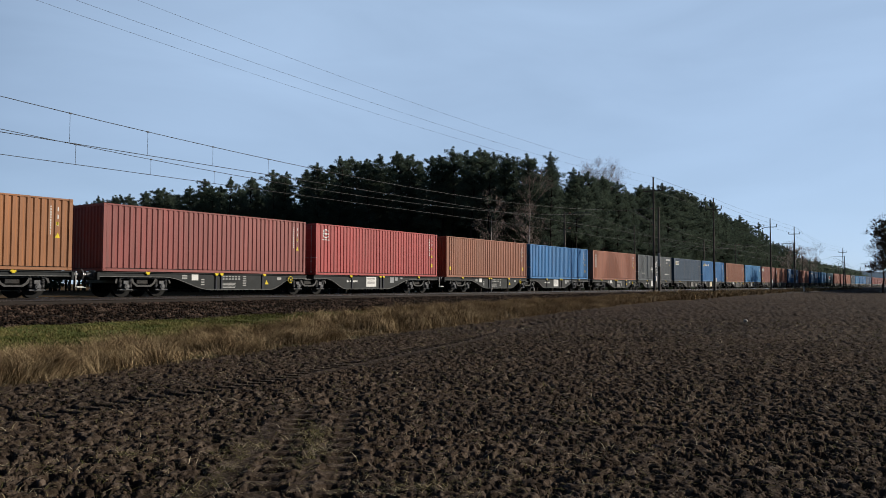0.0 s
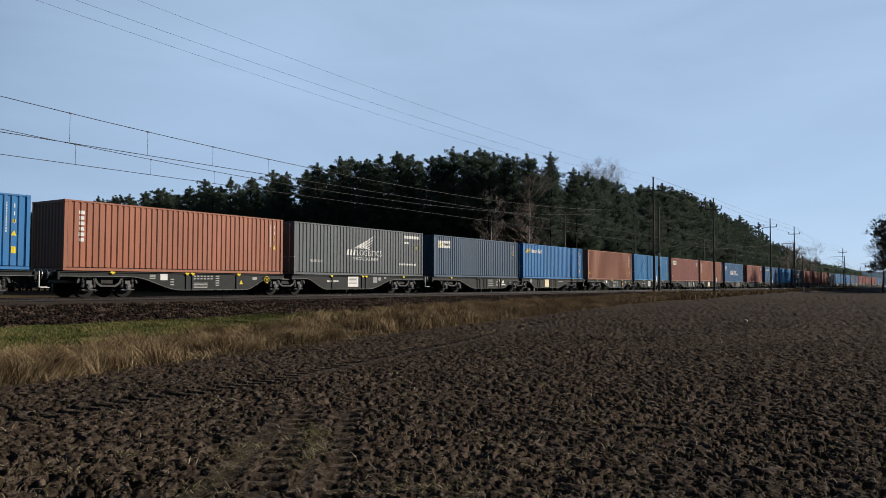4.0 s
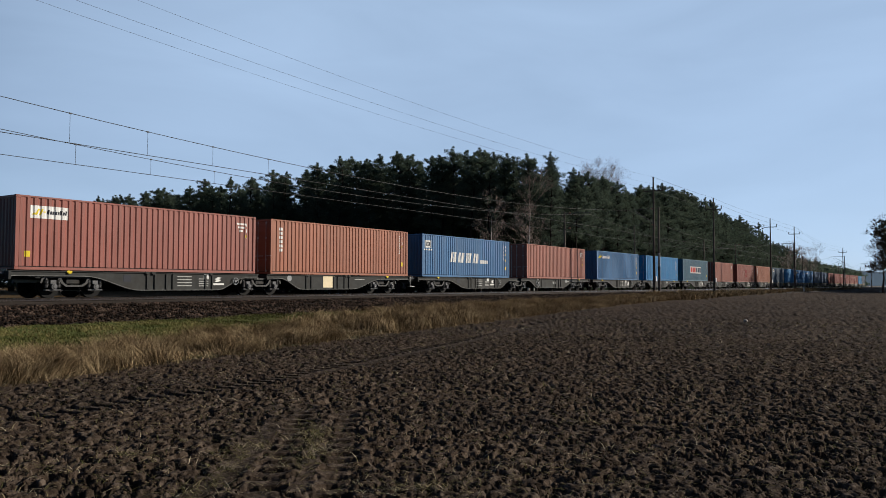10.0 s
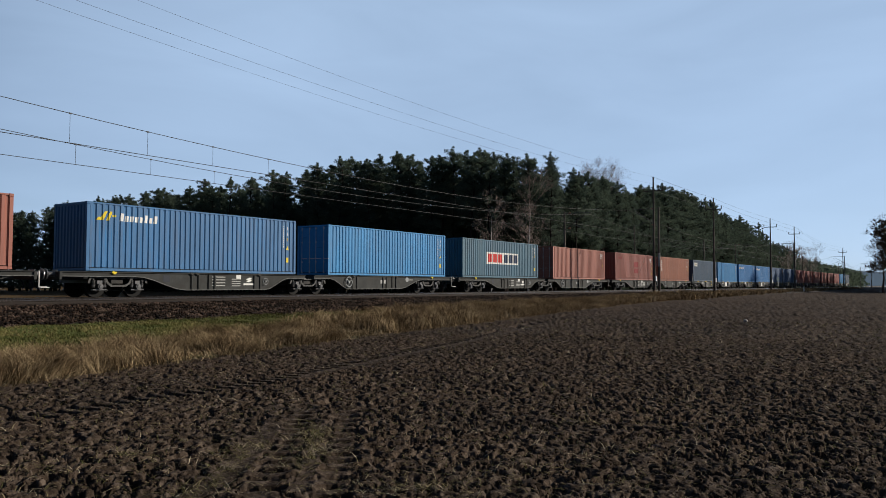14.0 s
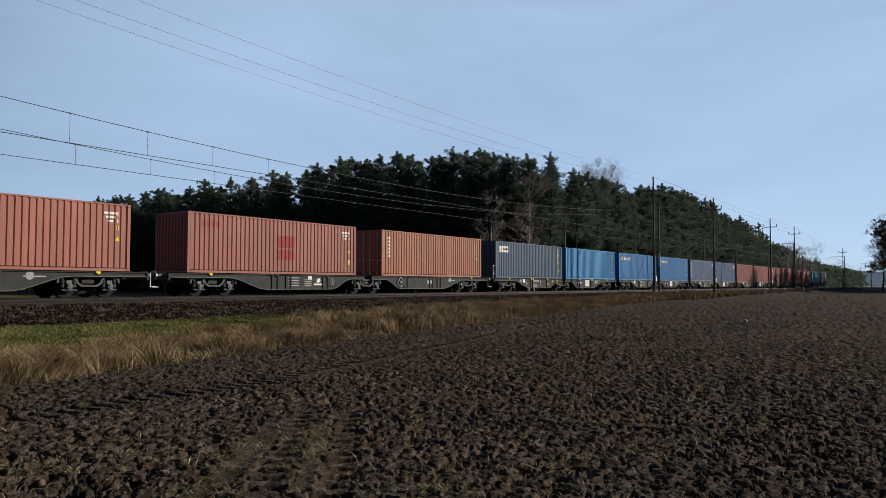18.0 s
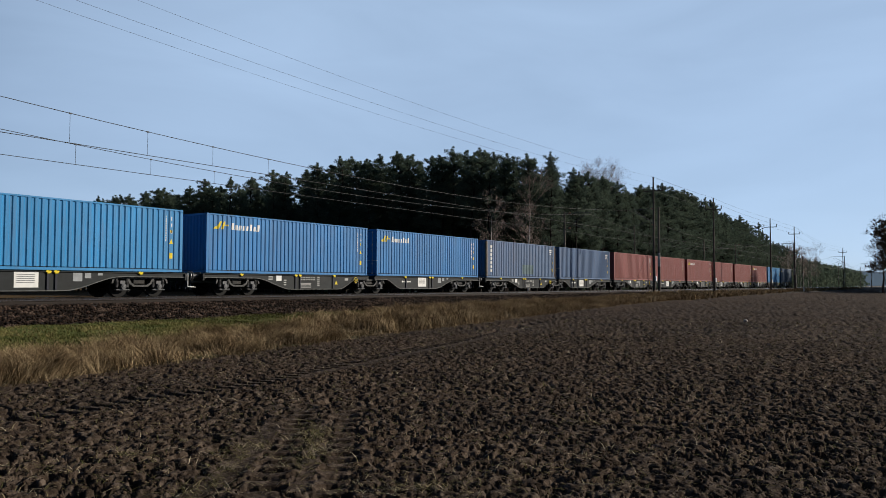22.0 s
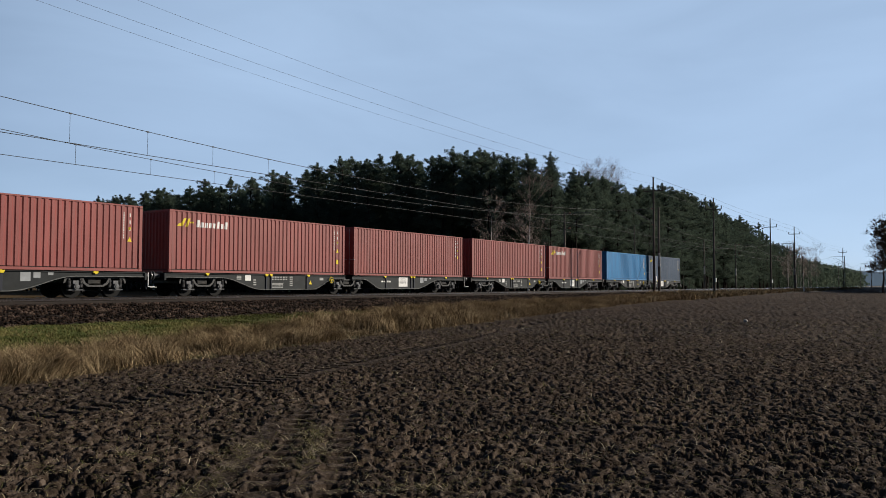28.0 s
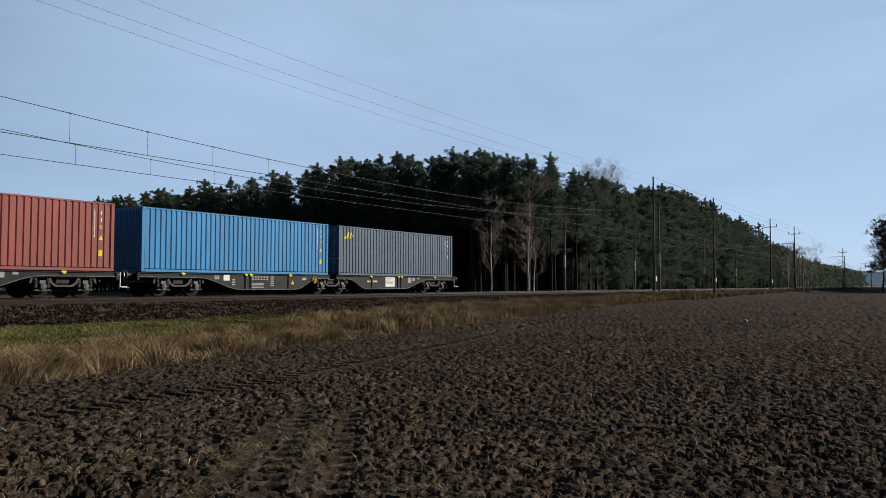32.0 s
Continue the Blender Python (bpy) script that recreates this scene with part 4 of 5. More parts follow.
def brake_gear(bm):
    for sx_ in (-1, 1):
        for sy_ in (-1, 1):
            box(bm, sx_ * 0.40 - 0.035, sx_ * 0.40 + 0.035, sy_ * 0.75 - 0.05, sy_ * 0.75 + 0.05, 0.22, 0.62, 0.01)
    tube(bm, (-0.4, -0.9, 0.30), (-0.4, 0.9, 0.30), 0.03, sides=6)
    tube(bm, (0.4, -0.9, 0.30), (0.4, 0.9, 0.30), 0.03, sides=6)


kept_mesh("wheelset", wheelset)
kept_mesh("side_frame", side_frame)
kept_mesh("axle_box", axle_box)
kept_mesh("coil_spring", coil_spring)
kept_mesh("bogie", bolster)
kept_mesh("brake_gear", brake_gear)

WHEELSETS = {-1: [], 1: []}


def make_bogie(root, x):
    bogie = piece("bogie", MESHES["bogie"], BOGIE_METAL, root, pose(x, 0, 0), "two axle bogie of sooty cast steel")
    piece("brake_gear", MESHES["brake_gear"], BOGIE_METAL, bogie)
    for sy_ in (-1, 1):
        piece("side_frame", MESHES["side_frame"], FRAME_STEEL, bogie, pose(0, sy_ * 1.02, 0))
        for sx_ in (-1, 1):
            piece("axle_box", MESHES["axle_box"], BRIGHT_STEEL, bogie, pose(sx_ * 0.9, sy_ * 1.05, WHEEL_R, 0, 0, 0 if sy_ < 0 else 180))
            for o in (-0.25, 0.25):
                piece("coil_spring", MESHES["coil_spring"], BRIGHT_STEEL, bogie, pose(sx_ * 0.9 + o, sy_ * 1.05, 0.50))
    for sx_ in (-1, 1):
        WHEELSETS[sx_].append(piece("wheelset", MESHES["wheelset"], WHEEL_METAL, bogie, pose(sx_ * 0.9, 0, WHEEL_R), "worn steel wheels on an axle"))
    return bogie


def sill_outline(half, inner, flat0, flat1):
    """The side of one half frame from the buffer beam (x = -half) to the joint (x = -inner), as x, z below the deck."""
    top = DECK - 0.035
    o = -half
    thin, deep = top - 0.18, top - 0.77
    ease = [(k / 9, 0.5 - 0.5 * math.cos(math.pi * k / 9)) for k in range(10)]
    rise = [(o + flat1 + 1.75 * (1 - t), thin + (deep - thin) * s) for t, s in ease]
    fall = [(o + flat0 - 2.7 * t, deep + (thin - deep) * s) for t, s in ease]
    return [(o, top), (-inner, top), (-inner, thin)] + rise + fall + [(o, thin)]


def rim_outline(half, inner, flat0, flat1):
    """The bottom flange that follows the belly of the sill."""
    low = sill_outline(half, inner, flat0, flat1)[2:]
    return low + [(x, z - 0.03) for x, z in reversed(low)]


def buffer(bm):
    tube(bm, (0, 0, 0), (0.28, 0, 0), 0.11, 0.10, sides=14)
    tube(bm, (0.28, 0, 0), (0.50, 0, 0), 0.075, sides=12)
    tube(bm, (0.50, 0, 0), (0.54, 0, 0), 0.22, 0.225, sides=20)
    box(bm, -0.03, 0.0, -0.19, 0.19, -0.19, 0.19, 0.01)


def coupling(bm):
    box(bm, 0.0, 0.26, -0.05, 0.05, -0.08, 0.06, 0.015)
    tube(bm, (0.2, 0, 0), (0.50, 0, -0.12), 0.03, sides=8)
    tube(bm, (0.50, 0, -0.12), (0.64, 0, -0.02), 0.03, sides=8)


def brake_hose(bm):
    pts = [(0, 0, 0), (0.16, 0, -0.06), (0.30, 0.02, -0.20), (0.36, 0.03, -0.38), (0.30, 0.02, -0.50)]
    for a, b in zip(pts[:-1], pts[1:]):
        tube(bm, a, b, 0.028, sides=8)


def shunter_step(bm):
    tube(bm, (0, 0, 0.02), (0, 0, -0.62), 0.022, sides=6)
    tube(bm, (0, 0, -0.62), (0.34, 0, -0.62), 0.018, sides=6)
    box(bm, 0.0, 0.36, -0.14, 0.08, -0.645, -0.625)


def rail_loop(bm):
    tube(bm, (0, 0, -0.35), (0, 0, 0.95), 0.02, sides=8)
    tube(bm, (0, 0, 0.95), (0.30, 0, 0.95), 0.02, sides=8)
    tube(bm, (0.30, 0, 0.95), (0.30, 0, 0.32), 0.02, sides=8)
    tube(bm, (0.30, 0, 0.32), (0, 0, 0.32), 0.02, sides=8)


def spigot(bm):
    box(bm, -0.12, 0.12, -0.03, 0.14, -0.07, 0.0, 0.012)
    box(bm, -0.075, 0.075, -0.045, 0.0, -0.12, -0.05, 0.015)
    box(bm, -0.04, 0.04, 0.02, 0.10, 0.0, 0.03)


def rib(bm):
    box(bm, -0.05, 0.05, -0.05, 0.0, -0.74, -0.05, 0.01)


def hand_wheel(bm):
    rings = []
    for k in range(20):
        a = k * math.pi / 10
        rings.append([bm.verts.new(((0.165 + 0.017 * math.cos(q * 1.0472)) * math.cos(a), 0.017 * math.sin(q * 1.0472), (0.165 + 0.017 * math.cos(q * 1.0472)) * math.sin(a))) for q in range(6)])
    for k in range(20):
        for q in range(6):
            bm.faces.new((rings[k][q], rings[k][(q + 1) % 6], rings[(k + 1) % 20][(q + 1) % 6], rings[(k + 1) % 20][q]))
    for k in range(3):
        a = k * 2 * math.pi / 3 + 0.4
        tube(bm, (0, 0, 0), (0.165 * math.cos(a), 0, 0.165 * math.sin(a)), 0.014, sides=6)
    tube(bm, (0, -0.02, 0), (0, 0.10, 0), 0.045, sides=8)


for key, fn in (("buffer", buffer), ("coupling", coupling), ("brake_hose", brake_hose), ("shunter_step", shunter_step), ("rail_loop", rail_loop), ("spigot", spigot), ("rib", rib), ("hand_wheel", hand_wheel)):
    kept_mesh(key, fn)

KINDS = {"dark": (12.76, 0.30, 5.9, 9.7, FRAME_DARK, "dark grey"), "dusty": (12.85, 0.30, 5.7, 9.9, FRAME_GREY, "dusty grey"), "long": (14.36, 0.35, 6.1, 11.0, FRAME_GREY, "dusty grey")}


def make_wagon(s, kind):
    half, inner, flat0, flat1, paint, words = KINDS[kind]
    root = empty("container_wagon", Matrix.Translation((s, FAR_TRACK, RAIL_Z)))
    tagged(root, words + " articulated container flat wagon on three bogies", "railway wagon", group="wagons of the train")
    near = -1.17
    end_bogie = half - (2.25 if kind == "dark" else 2.65)
    for x in (-end_bogie, 0.0, end_bogie):
        make_bogie(root, x)
    for mirror in (1, -1):
        m = Matrix.Diagonal((mirror, 1, 1, 1))
        for sy_ in (-1, 1):
            y = sy_ * 1.17
            o = sill_outline(half, inner, flat0, flat1)
            r = rim_outline(half, inner, flat0, flat1)
            if mirror < 0:
                o, r = [(-a, b) for a, b in reversed(o)], [(-a, b) for a, b in reversed(r)]
            piece("side_sill", kept_mesh("side_sill_%s_%d" % (kind, mirror), lambda bm: prism(bm, o, -0.012, 0.012)), paint, root, pose(0, y, 0))
            piece("sill_flange", kept_mesh("sill_flange_%s_%d" % (kind, mirror), lambda bm: prism(bm, r, -0.06, 0.06)), HIGHLIT_EDGE, root, pose(0, y, 0))
            piece("top_flange", kept_mesh("top_flange_%s" % kind, lambda bm: box(bm, -(half - inner) / 2, (half - inner) / 2, -0.07, 0.07, -0.035, 0.0, 0.006)), paint, root, pose(-mirror * (half + inner) / 2, y, DECK - 0.035))
        # cross beams and the buffer beam
        for k, x in enumerate((inner + 0.15, half - flat1 - 0.4, half - flat0 - 1.9, half - flat0 + 0.3, half - 4.6, half - 1.1)):
            piece("cross_beam", kept_mesh("cross_beam", lambda bm: box(bm, -0.11, 0.11, -1.15, 1.15, -0.30, -0.05, 0.02)), paint, root, pose(-mirror * x, 0, DECK - 0.03))
        piece("buffer_beam", kept_mesh("buffer_beam", lambda bm: box(bm, -0.06, 0.06, -1.25, 1.25, -0.36, -0.02, 0.015)), paint, root, pose(-mirror * (half + 0.03), 0, DECK - 0.02))
        piece("centre_sill", kept_mesh("centre_sill_%s" % kind, lambda bm: box(bm, -(half - inner - 0.5) / 2, (half - inner - 0.5) / 2, -0.18, 0.18, -0.34, -0.06, 0.02)), paint, root, pose(-mirror * (half + inner) / 2, 0, DECK - 0.03))
        turn = 180 if mirror > 0 else 0
        for sy_ in (-1, 1):
            piece("buffer", MESHES["buffer"], BRIGHT_STEEL, root, pose(-mirror * (half + 0.09), sy_ * 0.875, DECK - 0.16, 0, 0, turn))
        piece("coupling", MESHES["coupling"], BOGIE_METAL, root, pose(-mirror * (half + 0.09), 0, DECK - 0.16, 0, 0, turn))
        for sy_ in (-0.35, 0.35):
            piece("brake_hose", MESHES["brake_hose"], DARK_MARK, root, pose(-mirror * (half + 0.09), sy_, DECK - 0.28, 0, 0, turn))
        # white step and grab rail at the corner
        if mirror < 0:
            piece("shunter_step", MESHES["shunter_step"], WHITE, root, pose(-mirror * (half + 0.22), near + 0.02, DECK - 0.05), "white painted shunter's step")
        # container locks
        for x in (half - 2.35, half - flat0 - 0.28, half - flat0 - 0.60, half - flat1 + 0.4):
            lock = YELLOW if kind == "dark" or x == half - 2.35 else paint
            piece("spigot", MESHES["spigot"], lock, root, pose(-mirror * x, near - 0.05, DECK - 0.02), "yellow container lock" if lock == YELLOW else "")
        # ribs on the belly
        ribs = (half - flat0 - 0.28, half - flat0 - 0.62, half - flat1 + 0.5) if kind == "dark" else (half - flat0 - 0.3, half - flat0 - 0.7, half - flat0 - 1.3, half - flat0 - 1.65, half - flat1 + 0.7, half - flat1 + 0.3)
        for x in ribs:
            piece("rib", MESHES["rib"], DARK_MARK if kind == "dark" else paint, root, pose(-mirror * x, near - 0.012, DECK - 0.05))

    def plate(name, w, h, x, z, mat, label=""):
        return piece(name, flat_plate(w, h), mat, root, pose(x, near - 0.014, DECK - z), label)

    a = -half
    if kind == "dark":
        # leading half: stencilled rows, a sign plate, a hand wheel, a warning triangle
        plate("sign_plate", 0.38, 0.30, a + 4.95, 0.22, WHITE, "white sign plate")
        for k in range(3):
            plate("stencil_bar", 0.30, 0.045, a + 4.35, 0.15 + 0.07 * k, STENCIL)
            plate("stencil_bar", 0.20, 0.055, a + 5.4, 0.33 + 0.12 * k, STENCIL)
        for k in range(2):
            for q in range(6):
                plate("stencil_bar", 0.12, 0.06, a + 6.65 + 0.2 * q, 0.17 + 0.12 * k, STENCIL)
        for k in range(4):
            plate("stencil_bar", 0.95 - 0.06 * (k % 2), 0.03, a + 6.95, 0.50 + 0.07 * k, STENCIL)
        for k in range(5):
            plate("stencil_bar", 0.22, 0.05, a + 8.0, 0.16 + 0.11 * k, STENCIL)
        piece("warning_triangle", sheet("warning_triangle", [(-0.12, -0.1), (0.12, -0.1), (0.0, 0.12)]), YELLOW, root, pose(a + flat1 - 0.2, near - 0.016, DECK - 0.45), "yellow warning triangle")
        piece("hand_wheel", MESHES["hand_wheel"], YELLOW, root, pose(a + 11.15, near - 0.10, DECK - 0.30), "yellow hand brake wheel")
        plate("stencil_bar", 0.30, 0.14, a + 10.4, 0.25, STENCIL)
        # trailing half: notice board, arrow emblem
        plate("notice_board", 0.95, 0.62, half - 7.35, 0.38, WHITE, "white notice board")
        for k in range(5):
            piece("notice_line", flat_plate(0.7, 0.018), DARK_MARK, root, pose(half - 7.38, near - 0.020, DECK - 0.18 - 0.08 * k))
        piece("arrow_emblem", sheet("wagon_arrow", [(-0.2, 0.0), (0.02, 0.12), (0.02, 0.04), (0.2, 0.04), (0.2, -0.04), (0.02, -0.04), (0.02, -0.12)]), WHITE, root, pose(half - 9.55, near - 0.016, DECK - 0.36) @ Matrix.Diagonal((0.6, 1.0, 0.75, 1.0)), "white arrow emblem")
        for k in range(8):
            plate("word_bar", 0.065, 0.10, half - 9.30 + 0.085 * k, 0.36, WHITE)
        for k in range(2):
            plate("grey_plate", 0.40 - 0.12 * k, 0.36 - 0.14 * k, half - 5.25 + 0.45 * k, 0.26 - 0.06 * k, GREY_PLATE)
        plate("stencil_bar", 0.22, 0.10, half - 4.25, 0.14, GREY_PLATE)
    else:
        plate("data_box", 0.36, 0.30, a + 5.0, 0.30, DARK_MARK)
        for k in range(4):
            plate("stencil_bar", 0.8, 0.045, a + 8.0, 0.20 + 0.14 * k, STENCIL)
            plate("stencil_bar", 0.55, 0.04, a + 9.1, 0.30 + 0.11 * k, STENCIL)
        plate("emblem_plate", 0.30, 0.26, a + 9.25, 0.18, WHITE)
        plate("word_bar", 0.75, 0.09, a + 9.95, 0.55, WHITE)
        piece("emblem_swirl", sheet("wagon_swirl", [(-0.2, 0.02), (0.0, 0.12), (0.2, 0.1), (0.06, 0.02), (0.2, -0.02), (0.0, -0.12), (-0.2, -0.1), (-0.06, -0.02)]), WHITE, root, pose(a + 9.95, near - 0.016, DECK - 0.33), "white railway emblem")
        piece("hand_wheel", MESHES["hand_wheel"], GREY_PLATE, root, pose(a + 11.0, near - 0.10, DECK - 0.40), "grey hand brake wheel")
        if kind == "dusty":
            plate("notice_board", 0.95, 0.66, half - 7.75, 0.40, CREAM, "cream notice board")
        else:
            plate("stencil_bar", 0.6, 0.22, half - 7.7, 0.38, STENCIL)
            piece("hand_wheel", MESHES["hand_wheel"], GREY_PLATE, root, pose(half - 11.1, near - 0.10, DECK - 0.40) @ Matrix.Diagonal((1.75, 1.0, 1.75, 1.0)), "grey hand brake wheel")
        piece("round_plate", kept_mesh("disc", lambda bm: tube(bm, (0, -0.008, 0), (0, 0, 0), 0.17, sides=18)), GREY_PLATE, root, pose(half - 10.9 if kind == "dusty" else half - 5.2, near - 0.014, DECK - 0.22))
        plate("stencil_bar", 0.9, 0.045, half - 5.0, 0.25, STENCIL)
    return root


wagons = [make_wagon(s, k) for s, k in WAGONS]
# a tall grab rail stands at the leading end of one wagon behind the long ones
piece("rail_loop", MESHES["rail_loop"], WHITE, wagons[11], pose(-12.85, -1.12, DECK), "white tubular grab rail")


# ---- tracks ----
def rail_mesh(y):
    prof = [(-0.075, 0.0), (0.075, 0.0), (0.075, 0.02), (0.012, 0.05), (0.012, 0.125), (0.036, 0.135), (0.036, 0.168), (0.030, 0.172), (-0.030, 0.172), (-0.036, 0.168), (-0.036, 0.135), (-0.012, 0.125), (-0.012, 0.05), (-0.075, 0.02)]
    xs = [-60 + 20 * i for i in range(36)]
    v = [(x, y + a, RAIL_Z - 0.172 + b) for x in xs for a, b in prof]
    k = len(prof)
    f = [(i * k + j, i * k + (j + 1) % k, (i + 1) * k + (j + 1) % k, (i + 1) * k + j) for i in range(len(xs) - 1) for j in range(k)]
    ob = mesh_ob("rail", v, f, RAIL_RUST)
    ob.data.materials.append(RAIL_TOP)
    for i, poly in enumerate(ob.data.polygons):
        if i % k in (7, 6, 8):
            poly.material_index = 1
    return ob


for cy_, words in ((NEAR_TRACK, "empty near railway track on concrete sleepers"), (FAR_TRACK, "far railway track under the train")):
    track = empty("railway_track", Matrix.Translation((0, 0, 0)))
    tagged(track, words, "railway track", kind="structure")
    for o in (-0.753, 0.753):
        r = rail_mesh(cy_ + o)
        r.parent = track
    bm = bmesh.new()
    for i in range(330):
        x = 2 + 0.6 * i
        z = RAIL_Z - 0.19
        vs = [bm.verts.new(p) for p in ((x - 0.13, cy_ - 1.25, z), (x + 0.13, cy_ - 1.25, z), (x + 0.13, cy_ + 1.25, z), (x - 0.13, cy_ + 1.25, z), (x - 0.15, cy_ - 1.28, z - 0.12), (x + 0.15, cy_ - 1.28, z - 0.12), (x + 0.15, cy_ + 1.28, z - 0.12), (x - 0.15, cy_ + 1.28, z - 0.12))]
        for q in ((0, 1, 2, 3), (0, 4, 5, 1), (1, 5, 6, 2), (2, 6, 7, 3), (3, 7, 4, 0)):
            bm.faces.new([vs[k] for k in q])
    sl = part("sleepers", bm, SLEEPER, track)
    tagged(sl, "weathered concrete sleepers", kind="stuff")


# ---- masts, poles and wires ----
def rod_wire(name, pts, r, material, parent=None):
    """A wire through the points, five sided."""
    pts = [Vector(p) for p in pts]
    v, f = [], []
    for i, p in enumerate(pts):
        d = (pts[min(i + 1, len(pts) - 1)] - pts[max(i - 1, 0)]).normalized()
        s = d.cross(Vector((0, 0, 1))).normalized()
        u = s.cross(d)
        for k in range(5):
            a = k * 2 * math.pi / 5
            v.append(p + (s * math.cos(a) + u * math.sin(a)) * r)
    for i in range(len(pts) - 1):
        for k in range(5):
            f.append((i * 5 + k, i * 5 + (k + 1) % 5, (i + 1) * 5 + (k + 1) % 5, (i + 1) * 5 + k))
    return mesh_ob(name, v, f, material, parent, True)


def sagging(a, b, sag, n=24):
    a, b = Vector(a), Vector(b)
    return [a.lerp(b, i / n) - Vector((0, 0, 4 * sag * (i / n) * (1 - i / n))) for i in range(n + 1)]


CONTACT = 6.80
MAST_X = [-1.5, 74.4, 150.0, 225.5, 301.0, 376.0]
NEAR_MAST, FAR_MAST = 24.1, 34.2


def cantilever(root, side, track_y, y0):
    """Tubular bracket with two insulators that holds the wires over a track."""
    dy = track_y - y0
    bm = bmesh.new()
    tube(bm, (0, 0, CONTACT + 2.3), (0, dy, CONTACT + 2.25), 0.03, sides=8)
    tube(bm, (0, 0, CONTACT + 0.5), (0, dy * 0.8, CONTACT + 2.2), 0.035, sides=8)
    tube(bm, (0, dy * 0.35, CONTACT + 1.05), (0, dy * 1.05, CONTACT + 0.35), 0.025, sides=8)
    tube(bm, (0, dy * 1.05, CONTACT + 0.35), (0, dy, CONTACT), 0.015, sides=6)
    arm = part("cantilever", bm, DULL_GALV, root)
    for z, o in ((CONTACT + 2.29, 0.16), (CONTACT + 0.72, 0.14)):
        bm = bmesh.new()
        for k in range(5):
            y = dy * o + k * 0.06 * (1 if dy > 0 else -1)
            tube(bm, (0, y, z), (0, y + 0.03 * (1 if dy > 0 else -1), z), 0.085, 0.05, sides=10)
        part("insulator", bm, CERAMIC, arm)
    return arm


def mast(x, y, top, track_y=None, lean=0.0):
    root = empty("catenary_mast", pose(x, y, 0.30, 0, lean, 0))
    tagged(root, "weathered concrete overhead line mast beside the tracks", "mast", group="overhead line masts")
    bm = bmesh.new()
    tube(bm, (0, 0, 0), (0, 0, top - 0.3), 0.135, 0.085, sides=12)
    part("post", bm, CONCRETE, root)
    bm = bmesh.new()
    tube(bm, (0, 0, 3.1), (0, 0, 4.4), 0.128, 0.119, sides=12)
    part("white_band", bm, STENCIL, root, "faded white painted band")
    bm = bmesh.new()
    box(bm, -0.35, 0.35, -0.35, 0.35, -0.6, 0.12, 0.04)
    part("foundation", bm, CONCRETE, root)
    if track_y is not None:
        arm = cantilever(root, 1, track_y, y)
        arm.location.z = -0.3
    return root


def t_pole(x, y, top, arm_z):
    root = empty("power_pole", pose(x, y, 0.25))
    tagged(root, "dark power line pole with a forked crossarm", "power pole", group="power line poles")
    bm = bmesh.new()
    tube(bm, (0, 0, -0.3), (0, 0, top - 0.25), 0.15, 0.07, sides=10)
    part("post", bm, WOOD_POLE, root)
    bm = bmesh.new()
    box(bm, -0.05, 0.05, -0.95, 0.95, -0.05, 0.05, 0.01)
    arm = part("crossarm", bm, WOOD_POLE, root)
    arm.location.z = arm_z - 0.25
    for o in (-0.92, 0.92):
        bm = bmesh.new()
        tube(bm, (0, o, 0.0), (0, o, 0.40), 0.045, 0.06, sides=8)
        part("insulator", bm, WOOD_POLE, arm)
    bm = bmesh.new()
    box(bm, -0.18, 0.18, -0.22, -0.12, 1.7, 2.2, 0.02)
    part("sign_box", bm, GALV, root)
    return root


POLES = [(72.9, 24.1, 12.0, 10.65), (94.6, 24.0, 12.0, 10.65), (128.5, 24.0, 12.0, 10.65), (150.0, 24.0, 12.1, 10.75), (221.0, 24.0, 11.2, 10.0)]
for p in POLES:
    t_pole(*p)
for x in MAST_X:
    mast(x, NEAR_MAST if x > 0 else 23.4, 9.2, NEAR_TRACK)
    mast(x + 0.2, FAR_MAST, 9.3, FAR_TRACK)
mast(95.8, FAR_MAST, 9.2)
mast(128.6, FAR_MAST, 8.9)

# contact wires, messenger wires and droppers
for ty, words in ((NEAR_TRACK, "near"), (FAR_TRACK, "far")):
    line = empty("overhead_line", Matrix.Translation((0, 0, 0)))
    tagged(line, "overhead contact line with droppers above the " + words + " track", "overhead line", kind="structure")
    for a, b in zip(MAST_X[:-1], MAST_X[1:]):
        low = CONTACT + (0.03 if ty == NEAR_TRACK else -0.09)
        rod_wire("contact_wire", [(a, ty + 0.2, low), ((a + b) / 2, ty, low - 0.02), (b, ty - 0.2, low)], 0.014 if a < 100 else 0.02, WIRE, line)
        hang = CONTACT + (2.27 if ty == NEAR_TRACK else 2.02)
        mess = sagging((a, ty, hang), (b, ty, hang), 1.65)
        rod_wire("messenger_wire", mess, 0.014 if a < 100 else 0.022, WIRE, line)
        start, step = (0.95, 3.3) if ty == NEAR_TRACK else (1.58, 3.7)
        for k in range(int((b - a) / step)):
            if a > 100 and k % 3:
                continue
            x = a + start + step * k
            t = (x - a) / (b - a)
            z = hang - 4 * 1.65 * t * (1 - t)
            rod_wire("dropper", [(x, ty, z), (x + 0.001, ty, low)], 0.007, WIRE, line)
            bm = bmesh.new()
            box(bm, -0.05, 0.05, -0.018, 0.018, -0.03, 0.03, 0.006)
            clamp = part("dropper_clamp", bm, WIRE, line)
            clamp.location = (x, ty, z)

